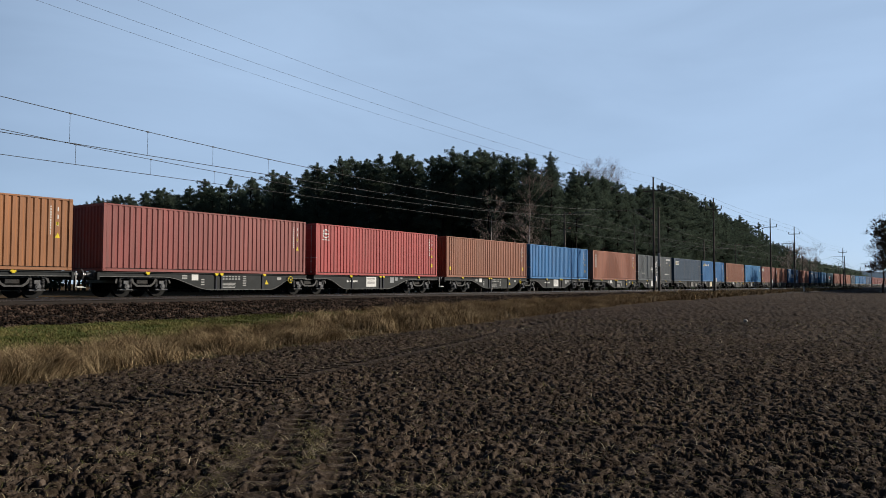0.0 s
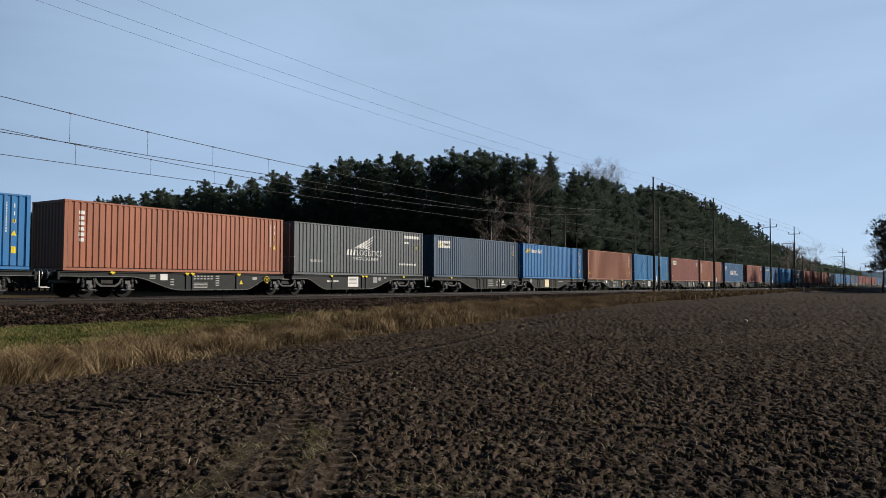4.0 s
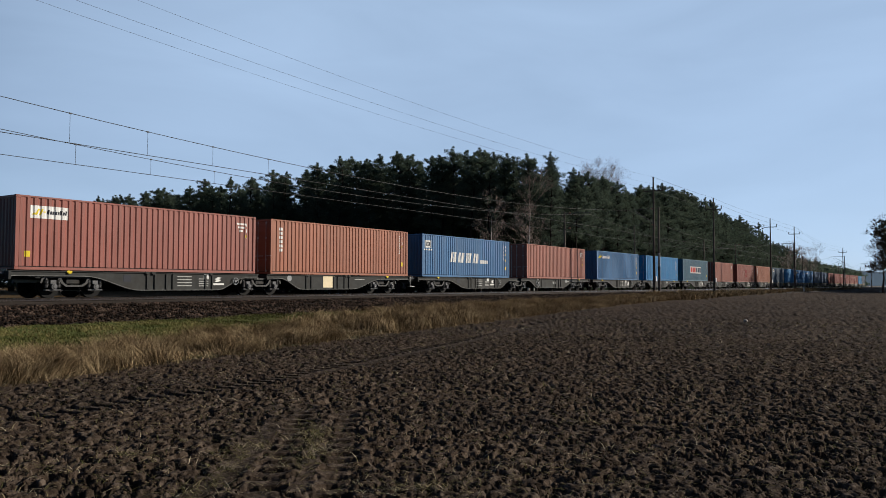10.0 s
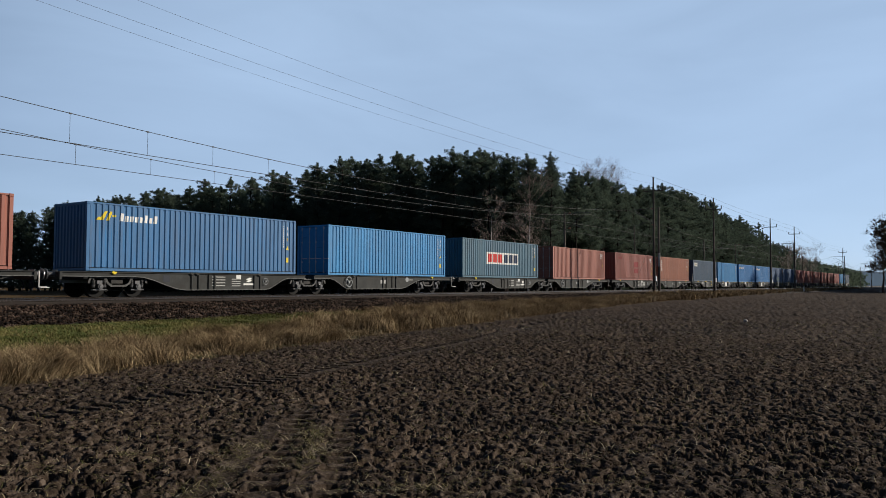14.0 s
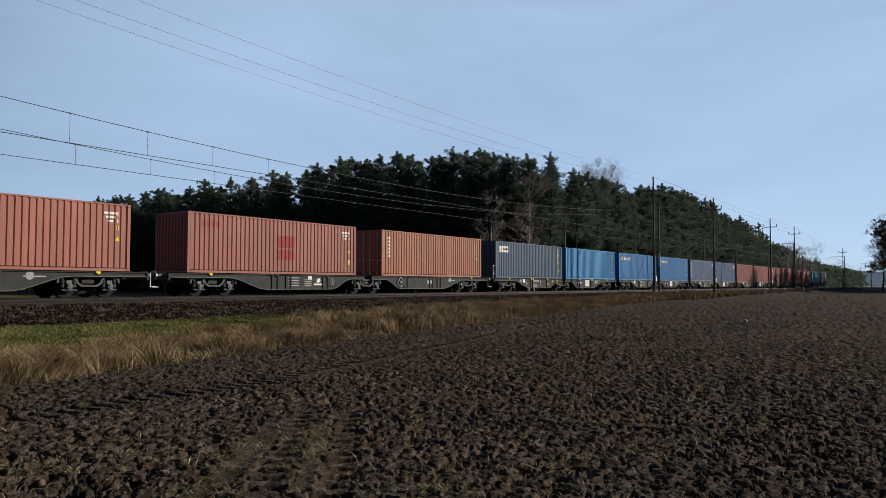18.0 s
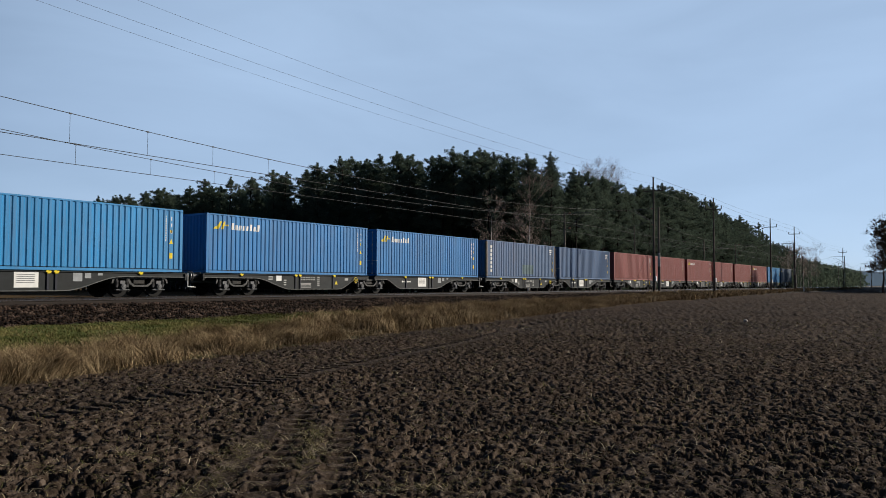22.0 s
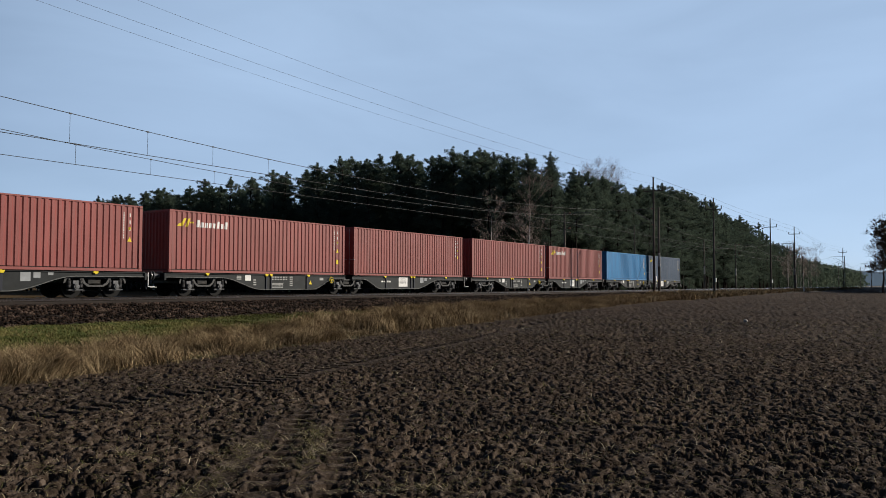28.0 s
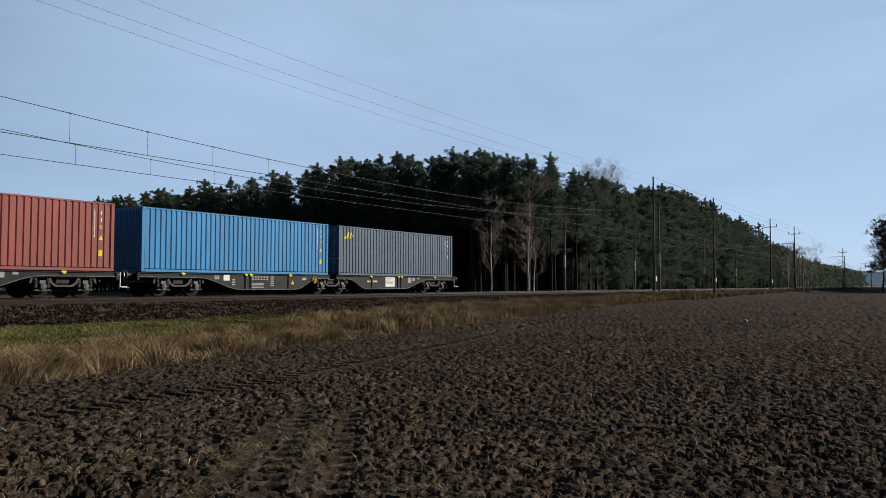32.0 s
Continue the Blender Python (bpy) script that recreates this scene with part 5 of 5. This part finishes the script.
# power line along the field side
line = empty("power_line", Matrix.Translation((0, 0, 0)))
tagged(line, "three thin power line wires on the pole crossarms", "power line", kind="structure")
for o, dz, y0, z0 in ((-0.92, 0.4, 23.2, 11.4), (0.92, 0.4, 25.9, 12.1), (0.0, None, 22.9, 12.1)):
    ends = [(-4.0, y0, z0)] + [(p[0], p[1] + o, p[3] + dz if dz else p[2]) for p in POLES]
    for p, q in zip(ends[:-1], ends[1:]):
        rod_wire("power_wire", sagging(p, q, 0.00016 * (q[0] - p[0]) ** 2), 0.005 if p[0] < 70 else 0.010, WIRE, line)
# mast stays
for x0, x1 in ((74.2, 66.0), (74.0, 66.5)):
    y = FAR_MAST if x0 > 74.1 else NEAR_MAST
    stay = rod_wire("mast_stay", [(x0, y, 7.9), (x1, y, 0.35)], 0.013, BOGIE_METAL)
    tagged(stay, "steel stay rod of a line mast", "stay")
# a small white stake at the field's far corner
bm = bmesh.new()
box(bm, -0.09, 0.09, -0.09, 0.09, -0.2, 1.05, 0.02)
stake = part("marker_stake", bm, WHITE, None)
stake.location = (150.0, 22.6, 0.3)
tagged(stake, "short white painted marker stake in grass", "stake")


# ---- trees ----
BARK = shader("pine_bark", (0.016, 0.012, 0.011), rough=0.9, vary=0.4, scale=3.0, bump=0.4, randomness=0.25, stretch=(1, 1, 0.3))
BIRCH_BARK = shader("birch_bark", (0.44, 0.42, 0.40), rough=0.8, vary=0.45, scale=3.0, dirt=(0.06, 0.05, 0.045), dirt_amount=0.7, dirt_scale=4.0, stretch=(1, 1, 0.6))
PALE_TWIG = shader("pale_winter_twigs", (0.18, 0.145, 0.132), rough=0.9, vary=0.3, scale=2.0)
TWIG = shader("bare_twigs", (0.06, 0.042, 0.036), rough=0.9, vary=0.3, scale=2.0, randomness=0.2)


def needle_material(name, dark, light):
    m = blade_material(name, [(0.2, dark), (0.5, tuple((a + b) / 2 for a, b in zip(dark, light))), (0.85, light)], 0.45)
    n, l = m.node_tree.nodes, m.node_tree.links
    b, out = n["Principled BSDF"], n["Material Output"]
    leaf, mix = n.new("ShaderNodeBsdfTranslucent"), n.new("ShaderNodeMixShader")
    l.new(b.inputs["Base Color"].links[0].from_socket, leaf.inputs["Color"])
    mix.inputs[0].default_value = 0.45
    l.new(b.outputs[0], mix.inputs[1])
    l.new(leaf.outputs[0], mix.inputs[2])
    l.new(mix.outputs[0], out.inputs["Surface"])
    return m


# raised and cooled: the haze over the woods is put into this colour
NEEDLES = needle_material("pine_needles", (0.038, 0.056, 0.047), (0.096, 0.124, 0.090))


def needle_cloud(rg, centres, radii_, per, size, slim=0.28, lift=0.62):
    """Sprays of needles: many small slim triangles that stand out from each clump's middle."""
    k = len(centres) * per
    c = np.repeat(np.array(centres), per, 0)
    rad = np.repeat(np.array(radii_), per)
    d = rg.normal(0, 1, (k, 3))
    d /= np.linalg.norm(d, axis=1)[:, None]
    p = c + d * (rad * rg.random(k) ** 0.5)[:, None] * np.array([1, 1, lift])
    # the sprays point outwards and up, like shoots
    a = d * 0.8 + rg.normal(0, 0.45, (k, 3)) + np.array([0, 0, 0.55])
    a /= np.linalg.norm(a, axis=1)[:, None]
    b = np.cross(a, rg.normal(0, 1, (k, 3)))
    b /= np.linalg.norm(b, axis=1)[:, None]
    s = size * (0.6 + 0.8 * rg.random(k))[:, None]
    v = np.stack([p - a * s * 0.5 - b * s * slim, p - a * s * 0.5 + b * s * slim, p + a * s * 0.6], 1)
    return v.reshape(-1, 3), np.arange(k * 3).reshape(-1, 3)


def pine(seed, height, crown_from, spread, per=104, size=0.155):
    """A pine: a crooked stem, whorls of rising boughs that grow shorter towards a pointed, ragged top."""
    rg = np.random.default_rng(seed)
    root = empty("pine_tree")
    bm = bmesh.new()
    segs = 6
    pts = [Vector((0.25 * math.sin(seed + 1.3 * i) * i / segs, 0.25 * math.cos(seed * 2 + i) * i / segs, height * 0.97 * i / segs)) for i in range(segs + 1)]
    for i in range(segs):
        tube(bm, pts[i], pts[i + 1], 0.19 * (1 - 0.85 * i / segs), 0.19 * (1 - 0.85 * (i + 1) / segs), sides=7, caps=False)
    centres, rads = [], []
    z = height * crown_from
    while z < height * 0.955:
        t = (z / height - crown_from) / (1 - crown_from)
        reach = spread * min(1.0, 0.62 + 1.5 * t) * (1 - t) ** 0.62 * (0.75 + 0.5 * rg.random()) + 0.15
        n = int(3 + 3 * rg.random())
        a0 = rg.random() * 6.28
        for k in range(n):
            a = a0 + k * 6.28 / n + rg.normal(0, 0.35)
            rch = reach * (0.5 + 0.7 * rg.random())
            rise = (0.18 + 0.45 * t) * rch
            tip = Vector((math.cos(a) * rch, math.sin(a) * rch, z + rise))
            tube(bm, (0, 0, z - 0.1), tip, 0.045, 0.015, sides=4, caps=False)
            for q in ((0.5, 0.8, 1.08) if rch > 1.1 else (0.6, 1.05)):
                centres.append((tip.x * q + rg.normal(0, 0.12), tip.y * q + rg.normal(0, 0.12), z + rise * q + rg.normal(0, 0.14) + 0.12))
                rads.append((0.34 + 0.26 * rg.random()) * (1.12 - 0.42 * t))
        z += height * (0.027 + 0.016 * rg.random())
    for q, r in ((0.93, 0.42), (0.955, 0.38), (0.975, 0.33), (0.992, 0.26), (1.008, 0.18)):
        centres.append((rg.normal(0, 0.06), rg.normal(0, 0.06), height * q))
        rads.append(r)
    part("trunk", bm, BARK, root, smooth=True)
    v, f = needle_cloud(rg, centres, rads, per, size, 0.19, 0.85)
    array_mesh("crown", v, f, NEEDLES, root)
    return root


def grow(segs, rg, a, d, length, r, depth, droop, splits, wild=0.42):
    """A bare limb that forks, as a list of segments."""
    b = a + d * length
    segs.append((*a, *b, r, r * 0.72))
    if depth == 0:
        return
    for k in range(splits):
        nd = d + Vector(rg.normal(0, wild, 3)) + Vector((0, 0, droop))
        nd.normalize()
        grow(segs, rg, a.lerp(b, 0.55 + 0.45 * (k + 1) / splits), nd, length * (0.62 + 0.25 * rg.random()), max(0.007, r * 0.58), depth - 1, droop, splits, wild)


def twig_mesh(name, segs, material, root):
    """Three sided tapered tubes along the segments, one mesh."""
    q = np.array(segs)
    a, b, r0, r1 = q[:, :3], q[:, 3:6], q[:, 6], q[:, 7]
    d = b - a
    d /= np.linalg.norm(d, axis=1)[:, None]
    s = np.cross(d, np.array([0.31, 0.52, 0.8]))
    s /= np.linalg.norm(s, axis=1)[:, None]
    u = np.cross(d, s)
    pts = []
    for base, r in ((a, r0), (b, r1)):
        for k in range(3):
            w = k * 2 * math.pi / 3
            pts.append(base + (s * math.cos(w) + u * math.sin(w)) * r[:, None])
    v = np.stack(pts, 1)
    f = np.array([(0, 1, 4, 3), (1, 2, 5, 4), (2, 0, 3, 5)])[None] + (np.arange(len(q)) * 6)[:, None, None]
    return array_mesh(name, v.reshape(-1, 3), f.reshape(-1, 4), material, root)


def bare_tree(name, seed, height, stem_r, bark, depth=4, splits=3, droop=0.12, twig=TWIG, wild=0.42):
    rg = np.random.default_rng(seed)
    root = empty(name)
    bm = bmesh.new()
    p, d = Vector((0, 0, 0)), Vector((0, 0, 1))
    n = 7
    limbs = []
    for i in range(n):
        q = p + (d + Vector((*rg.normal(0, 0.05, 2), 0))).normalized() * height * 0.8 / n
        r0, r1 = stem_r * (1 - 0.85 * i / n), stem_r * (1 - 0.85 * (i + 1) / n)
        tube(bm, p, q, r0, r1, sides=8, caps=False)
        if i >= 2:
            for k in range(3):
                limbs.append((p.lerp(q, rg.random()), r1))
        p = q
    limbs.append((p, stem_r * 0.2))
    part("trunk", bm, bark, root, smooth=True)
    segs = []
    for a, r in limbs:
        ang = rg.random() * 6.28
        d = Vector((math.cos(ang) * 0.7, math.sin(ang) * 0.7, 0.75)).normalized()
        grow(segs, rg, a, d, height * 0.11 * (0.7 + 0.6 * rg.random()), max(0.02, r * 0.5), depth, droop, splits, wild)
    twig_mesh("crown", segs, twig, root)
    return root


rgf = np.random.default_rng(77)
PINES = [pine(i + 1, 18 + 1.2 * (i % 4), (0.36, 0.46, 0.55, 0.30, 0.5, 0.42)[i], (2.2, 1.9, 1.8, 2.5, 2.1, 2.3)[i]) for i in range(6)]
for p in PINES:
    tagged(p, "tall dark green pine tree at the forest edge", "pine tree", group="pines of the forest")


EDGE = [pine(i + 31, 18.0, 0.07 + 0.05 * i, 2.9) for i in range(3)]
for p in EDGE:
    tagged(p, "dark green pine with branches almost to the ground", "pine tree", group="pines of the forest")
YOUNG = [pine(i + 21, 9.0 + i, 0.06, 2.6) for i in range(3)]
for p in YOUNG:
    tagged(p, "bushy dark green young conifer under the pines", "young pine", group="young conifers of the wood")


COARSE = {}
for group, name_ in ((PINES, "pines"), (EDGE, "edge"), (YOUNG, "young")):
    # deep in the wood a tenth of the sprays, larger
    COARSE[id(group)] = []
    for p in group:
        crown = [c for c in p.children if c.name.startswith("crown")][0].data
        co = np.empty(len(crown.vertices) * 3, np.float32)
        crown.vertices.foreach_get("co", co)
        tri = co.reshape(-1, 3, 3)[::10]
        mid = tri.mean(1, keepdims=True)
        COARSE[id(group)].append((mid + (tri - mid) * 3.1).reshape(-1, 3))
DEEP = {"trunk": [], "crown": []}


def stand_tree(protos, x, y, z, height, deep=False):
    """A tree of its own, or, deep in the wood, one that is joined with the rest."""
    k = int(rgf.random() * len(protos)) % len(protos)
    base = {id(PINES): 18 + 1.2 * (k % 4), id(EDGE): 18.0, id(YOUNG): 9.0 + k}[id(protos)]
    up = height / base
    wide = up * (1.08 + 0.38 * rgf.random())
    m = pose(x, y, z, 0, 0, rgf.random() * 360)
    if deep:
        mm = m @ Matrix.Diagonal((wide, wide, up, 1))
        trunk = [c for c in protos[k].children if c.name.startswith("trunk")][0]
        DEEP["trunk"].append((trunk.data, np.array(mm)))
        DEEP["crown"].append((COARSE[id(protos)][k], np.array(mm)))
        return None
    t = copy_thing(protos[k], m)
    t.scale = (wide, wide, up)
    return t


def join_deep():
    """The trees deep in the wood as two joined meshes."""
    for key, material, label in (("trunk", BARK, "crowded pine trunks inside the wood"), ("crown", NEEDLES, "crowns of the pines inside the wood")):
        vs, fs, n0 = [], [], 0
        for me, mm in DEEP[key]:
            if key == "crown":
                co, ix, k = me, np.arange(len(me)), 3
            else:
                co, k = np.empty(len(me.vertices) * 3, np.float32), 4
                me.vertices.foreach_get("co", co)
                ix = np.empty(len(me.loops), np.int32)
                me.loops.foreach_get("vertex_index", ix)
            co = co.reshape(-1, 3) @ mm[:3, :3].T + mm[:3, 3]
            vs.append(co)
            fs.append(ix.reshape(-1, k) + n0)
            n0 += len(co)
        ob = array_mesh("wood_%ss" % key, np.concatenate(vs), np.concatenate(fs), material)
        tagged(ob, label, "woods", kind="stuff")


def wood_height(x):
    """How tall the pines stand along the line: lower towards the wood's far end."""
    return float(np.interp(x, [90, 99, 104, 112, 128, 138, 147, 160, 182, 198, 215, 232, 242, 250, 337, 400], [19.3, 19.7, 18.7, 18.7, 18.3, 18.4, 19.6, 21.3, 20.8, 19.8, 19.0, 18.6, 17.0, 15.5, 12.2, 11.0]))


# the wood fills x > 94 and y > 48; its left side runs away from the track
row, y = 0, 47.5
while row < 6:
    x = 92.5 + 2.0 * math.sin(y) + 2 * rgf.random() + (3 if row == 0 else 0)
    while x < (300 if row < 3 else 190):
        kind = EDGE if x > 116 and row < 2 and rgf.random() < 0.75 else PINES
        stand_tree(kind, x + rgf.normal(0, 0.6), y + rgf.normal(0, 0.7), 0.05, (21.4 if row > 2 and x < 108 else wood_height(x) * (1.05 if row else 1.0)) * (0.91 + 0.13 * rgf.random()), (row > 1 and x > 118) or x > 262)
        x += (3.1 if row < 3 else 3.5) * (0.75 + 0.5 * rgf.random()) * (1 if x < 190 else 1.35)
    y += 4.2 + row * 1.0
    row += 1
# its left side, running away
y = 52
while y < 172:
    for k in range(2 if y < 74 else 4):
        stand_tree(PINES, 92 + 4.0 * k + 2.5 * rgf.random() + 0.04 * (y - 78), y + rgf.normal(0, 1.0), 0.0, float(np.interp(y, [52, 58, 66, 98, 104], [19.0, 19.8, 21.4, 21.4, 20.0])) + 2.0 * rgf.random() - 1.2, k > 1)
    y += 4.2
# low growth under and behind the front pines
for k in range(70):
    x = 112 + 2.7 * k
    stand_tree(YOUNG, x + rgf.normal(0, 0.8), 48.5 + 5 * rgf.random(), 0.05, (5.0 + 6.0 * rgf.random()) * wood_height(x) / 20)
for k in range(34):
    stand_tree(YOUNG, 97 + 5.4 * k, 62 + 5 * rgf.random(), 0.05, 8.0 + 4.0 * rgf.random(), True)
for k in range(26):
    stand_tree(YOUNG, 103 + 2 * rgf.random(), 66 + 4.0 * k, 0.05, 8.5 + 3.0 * rgf.random(), True)
# a far treeline behind the meadow
for k in range(40):
    stand_tree(PINES, 52 + 1.25 * k + rgf.normal(0, 1), 168 + 10 * rgf.random(), 0.0, 16.5 + 3 * rgf.random(), True)
for k in range(14):
    stand_tree(YOUNG, 54 + 3.2 * k, 166 + 3 * rgf.random(), 0.0, 9 + 3 * rgf.random(), True)
for i, p in enumerate(PINES):
    p.location = (104 + 4 * i, 66 + 1.5 * i, 0.05)
for i, p in enumerate(EDGE):
    p.location = (126 + 9 * i, 50.5, 0.05)
for i, p in enumerate(YOUNG):
    p.location = (118 + 6 * i, 60.5, 0.05)


def far_wood(name, points, height, width, seed, per_metre, size, label):
    """Deep woods behind the first rows: sprays in a thick wavy band, one mesh."""
    rg = np.random.default_rng(seed)
    v_all, f_all, n0 = [], [], 0
    for (ax, ay, ah), (bx, by, bh) in zip(points[:-1], points[1:]):
        n = int(math.hypot(bx - ax, by - ay) * per_metre)
        t = rg.random(n)
        h = ah + (bh - ah) * t
        cx_, cy_ = ax + (bx - ax) * t, ay + (by - ay) * t
        top = h * (0.80 + 0.35 * lattice(cx_ * 0.30 + cy_ * 0.31, cy_ * 0.0 + cx_ * 0.02, seed))
        c = np.stack([cx_ + rg.normal(0, width, n), cy_ + rg.normal(0, width, n), top * rg.random(n) ** 0.85], -1)
        v, f = needle_cloud(rg, c, np.full(n, 1.0), 5, size)
        v_all.append(v)
        f_all.append(f + n0)
        n0 += len(v)
    ob = array_mesh(name, np.concatenate(v_all), np.concatenate(f_all), NEEDLES)
    return tagged(ob, label, "woods", kind="stuff")


far_wood("deep_woods", [(114, 170, 15.0), (109, 88, 15.5), (130, 70, 15.5), (150, 72, 16.5), (190, 72, 18.0), (235, 66, 15.5), (300, 60, 10.5)], 16, 2.4, 91, 140, 0.85, "deep dark pine woods behind the forest edge")
far_wood("far_woods", [(260, 56, 12.0), (360, 52, 10.5), (470, 48, 9.5), (500, 48, 7.0)], 11, 2.2, 93, 60, 1.1, "distant dark woods where the line vanishes")

BIRCH = bare_tree("birch_tree", 5, 15.0, 0.13, BIRCH_BARK, 4, 3, 0.14, PALE_TWIG, 0.30)
tagged(BIRCH, "bare white barked birch with fine reddish twigs", "birch tree", group="birches at the wood")
BIRCH.matrix_basis = pose(86.2, 44.5, 0.05)
for x, y, a, w, h in ((79.6, 46.0, 70, 0.6, 0.80), (91.9, 46.5, 290, 0.65, 0.62)):
    copy_thing(BIRCH, pose(x, y, 0.05, 0, 0, a)).scale = (w, w, h)
for k, x in enumerate((236, 244, 250, 259, 268, 276, 285, 292)):
    t = copy_thing(BIRCH, pose(x, 39.5 + 2 * rgf.random(), 0.05, 0, 0, 47 * k))
    t.scale = (0.8, 0.8, 0.80 + 0.16 * rgf.random())
LINDEN = bare_tree("bare_tree", 23, 21.0, 0.26, PALE_TWIG, 5, 4, 0.04, PALE_TWIG, 0.62)
tagged(LINDEN, "large leafless tree rising above the pines", "bare tree")
LINDEN.matrix_basis = pose(150.0, 62.0, 0.05)
LINDEN.scale = (1.0, 1.0, 1.20)

# the grove at the field's far corner, which shades the line
GROVE = bare_tree("roadside_tree", 14, 13.0, 0.2, TWIG, 5, 3, 0.08)
tagged(GROVE, "dark leafless roadside tree at the field corner", "bare tree", group="trees of the grove")
GROVE.matrix_basis = pose(187, 12.0, 0.0)
for k in range(9):
    t = copy_thing(GROVE, pose(190 + 6 * k, 12.0 - 0.7 * k + 1.5 * rgf.random(), 0.0, 0, 0, 61 * k))
    t.scale = (1.0 + 0.2 * rgf.random(),) * 3
# mostly out of view, crowded in so that the far train lies in shade
for k in range(60):
    stand_tree(PINES if k % 3 else EDGE, 187 + 1.55 * k + rgf.normal(0, 0.5), 8.5 - 2.4 * (k % 4) + 1.5 * rgf.random(), 0.0, 15.5 + 3 * rgf.random(), True)
for k in range(12):
    stand_tree(YOUNG, 196 + 4.5 * k, 10.0 - 0.3 * k + rgf.random(), 0.0, 5.0 + 3 * rgf.random())
# a broad tree at the field corner that keeps some of its withered leaves
OAK = bare_tree("oak_tree", 9, 13.5, 0.28, TWIG, 5, 3, 0.02, TWIG, 0.50)
tagged(OAK, "broad winter oak with sparse withered brown leaves", "oak tree")
OAK.matrix_basis = pose(165.0, 10.0, 0.0)
OAK.scale = (1.25, 1.25, 1.0)
twigs = [c for c in OAK.children if c.name.startswith("crown")][0].data
co = np.empty(len(twigs.vertices) * 3, np.float32)
twigs.vertices.foreach_get("co", co)
rg = np.random.default_rng(19)
tips = co.reshape(-1, 3)[::6][rg.random(len(twigs.vertices) // 6) < 0.14]
WITHERED = blade_material("withered_oak_leaves", [(0.3, (0.022, 0.018, 0.013)), (0.7, (0.06, 0.046, 0.032))], 2.0)
v, f = needle_cloud(rg, tips, np.full(len(tips), 0.28), 3, 0.30, 0.35, 0.9)
array_mesh("foliage", v, f, WITHERED, OAK)
join_deep()
# out of view: the grove carried on to keep the far train in shade
far_wood("grove_woods", [(205, 4, 15), (330, 0, 15), (470, -6, 15)], 15, 2.5, 95, 45, 1.2, "unseen band of woods added to shade the far line")

# past the end of the wood: a glowing strip with distant haze painted in
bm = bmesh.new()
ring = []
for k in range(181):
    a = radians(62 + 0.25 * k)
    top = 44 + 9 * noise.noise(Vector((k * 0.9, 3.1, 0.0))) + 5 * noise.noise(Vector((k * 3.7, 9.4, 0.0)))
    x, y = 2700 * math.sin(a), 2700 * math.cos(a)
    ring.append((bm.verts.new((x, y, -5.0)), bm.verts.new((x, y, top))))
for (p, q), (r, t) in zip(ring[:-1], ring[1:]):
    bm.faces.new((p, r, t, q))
HAZE_GLOW = bpy.data.materials.new("glowing_haze")
HAZE_GLOW.use_nodes = True
HAZE_GLOW.node_tree.nodes["Principled BSDF"].inputs["Base Color"].default_value = (0.02, 0.02, 0.02, 1)
HAZE_GLOW.node_tree.nodes["Principled BSDF"].inputs["Roughness"].default_value = 1.0
# the strip emits the haze's colour by itself
HAZE_GLOW.node_tree.nodes["Principled BSDF"].inputs["Emission Color"].default_value = (0.060, 0.083, 0.110, 1)
HAZE_GLOW.node_tree.nodes["Principled BSDF"].inputs["Emission Strength"].default_value = 1.0
mist = part("backdrop", bm, HAZE_GLOW, None)
tagged(mist, "glowing blue grey strip painted as hazy far woods", "distance", kind="structure")


# ---- what moves: the train rolls towards -x at a steady speed, its wheels turn ----
def motions():
    times = (0.0, 8.0, 16.0, 24.0, 32.0)
    for thing in containers + wagons:
        home = thing.matrix_basis.copy()
        walk(thing, [(t, Matrix.Translation((-SPEED * t, 0, 0)) @ home) for t in times])
    turn = math.degrees(SPEED / WHEEL_R)
    for side, sets in WHEELSETS.items():
        first = sets[0]
        home = first.matrix_basis.copy()
        walk(first, [(k / FPS, home @ pose(0, 0, 0, 0, -turn * k / FPS, 0)) for k in range(int(32.0 * FPS) + 1)])
        for other in sets[1:]:
            keys = other.animation_data_create()
            keys.action = first.animation_data.action
            keys.action_slot = first.animation_data.action_slot
            other.rotation_mode = "QUATERNION"


motions()
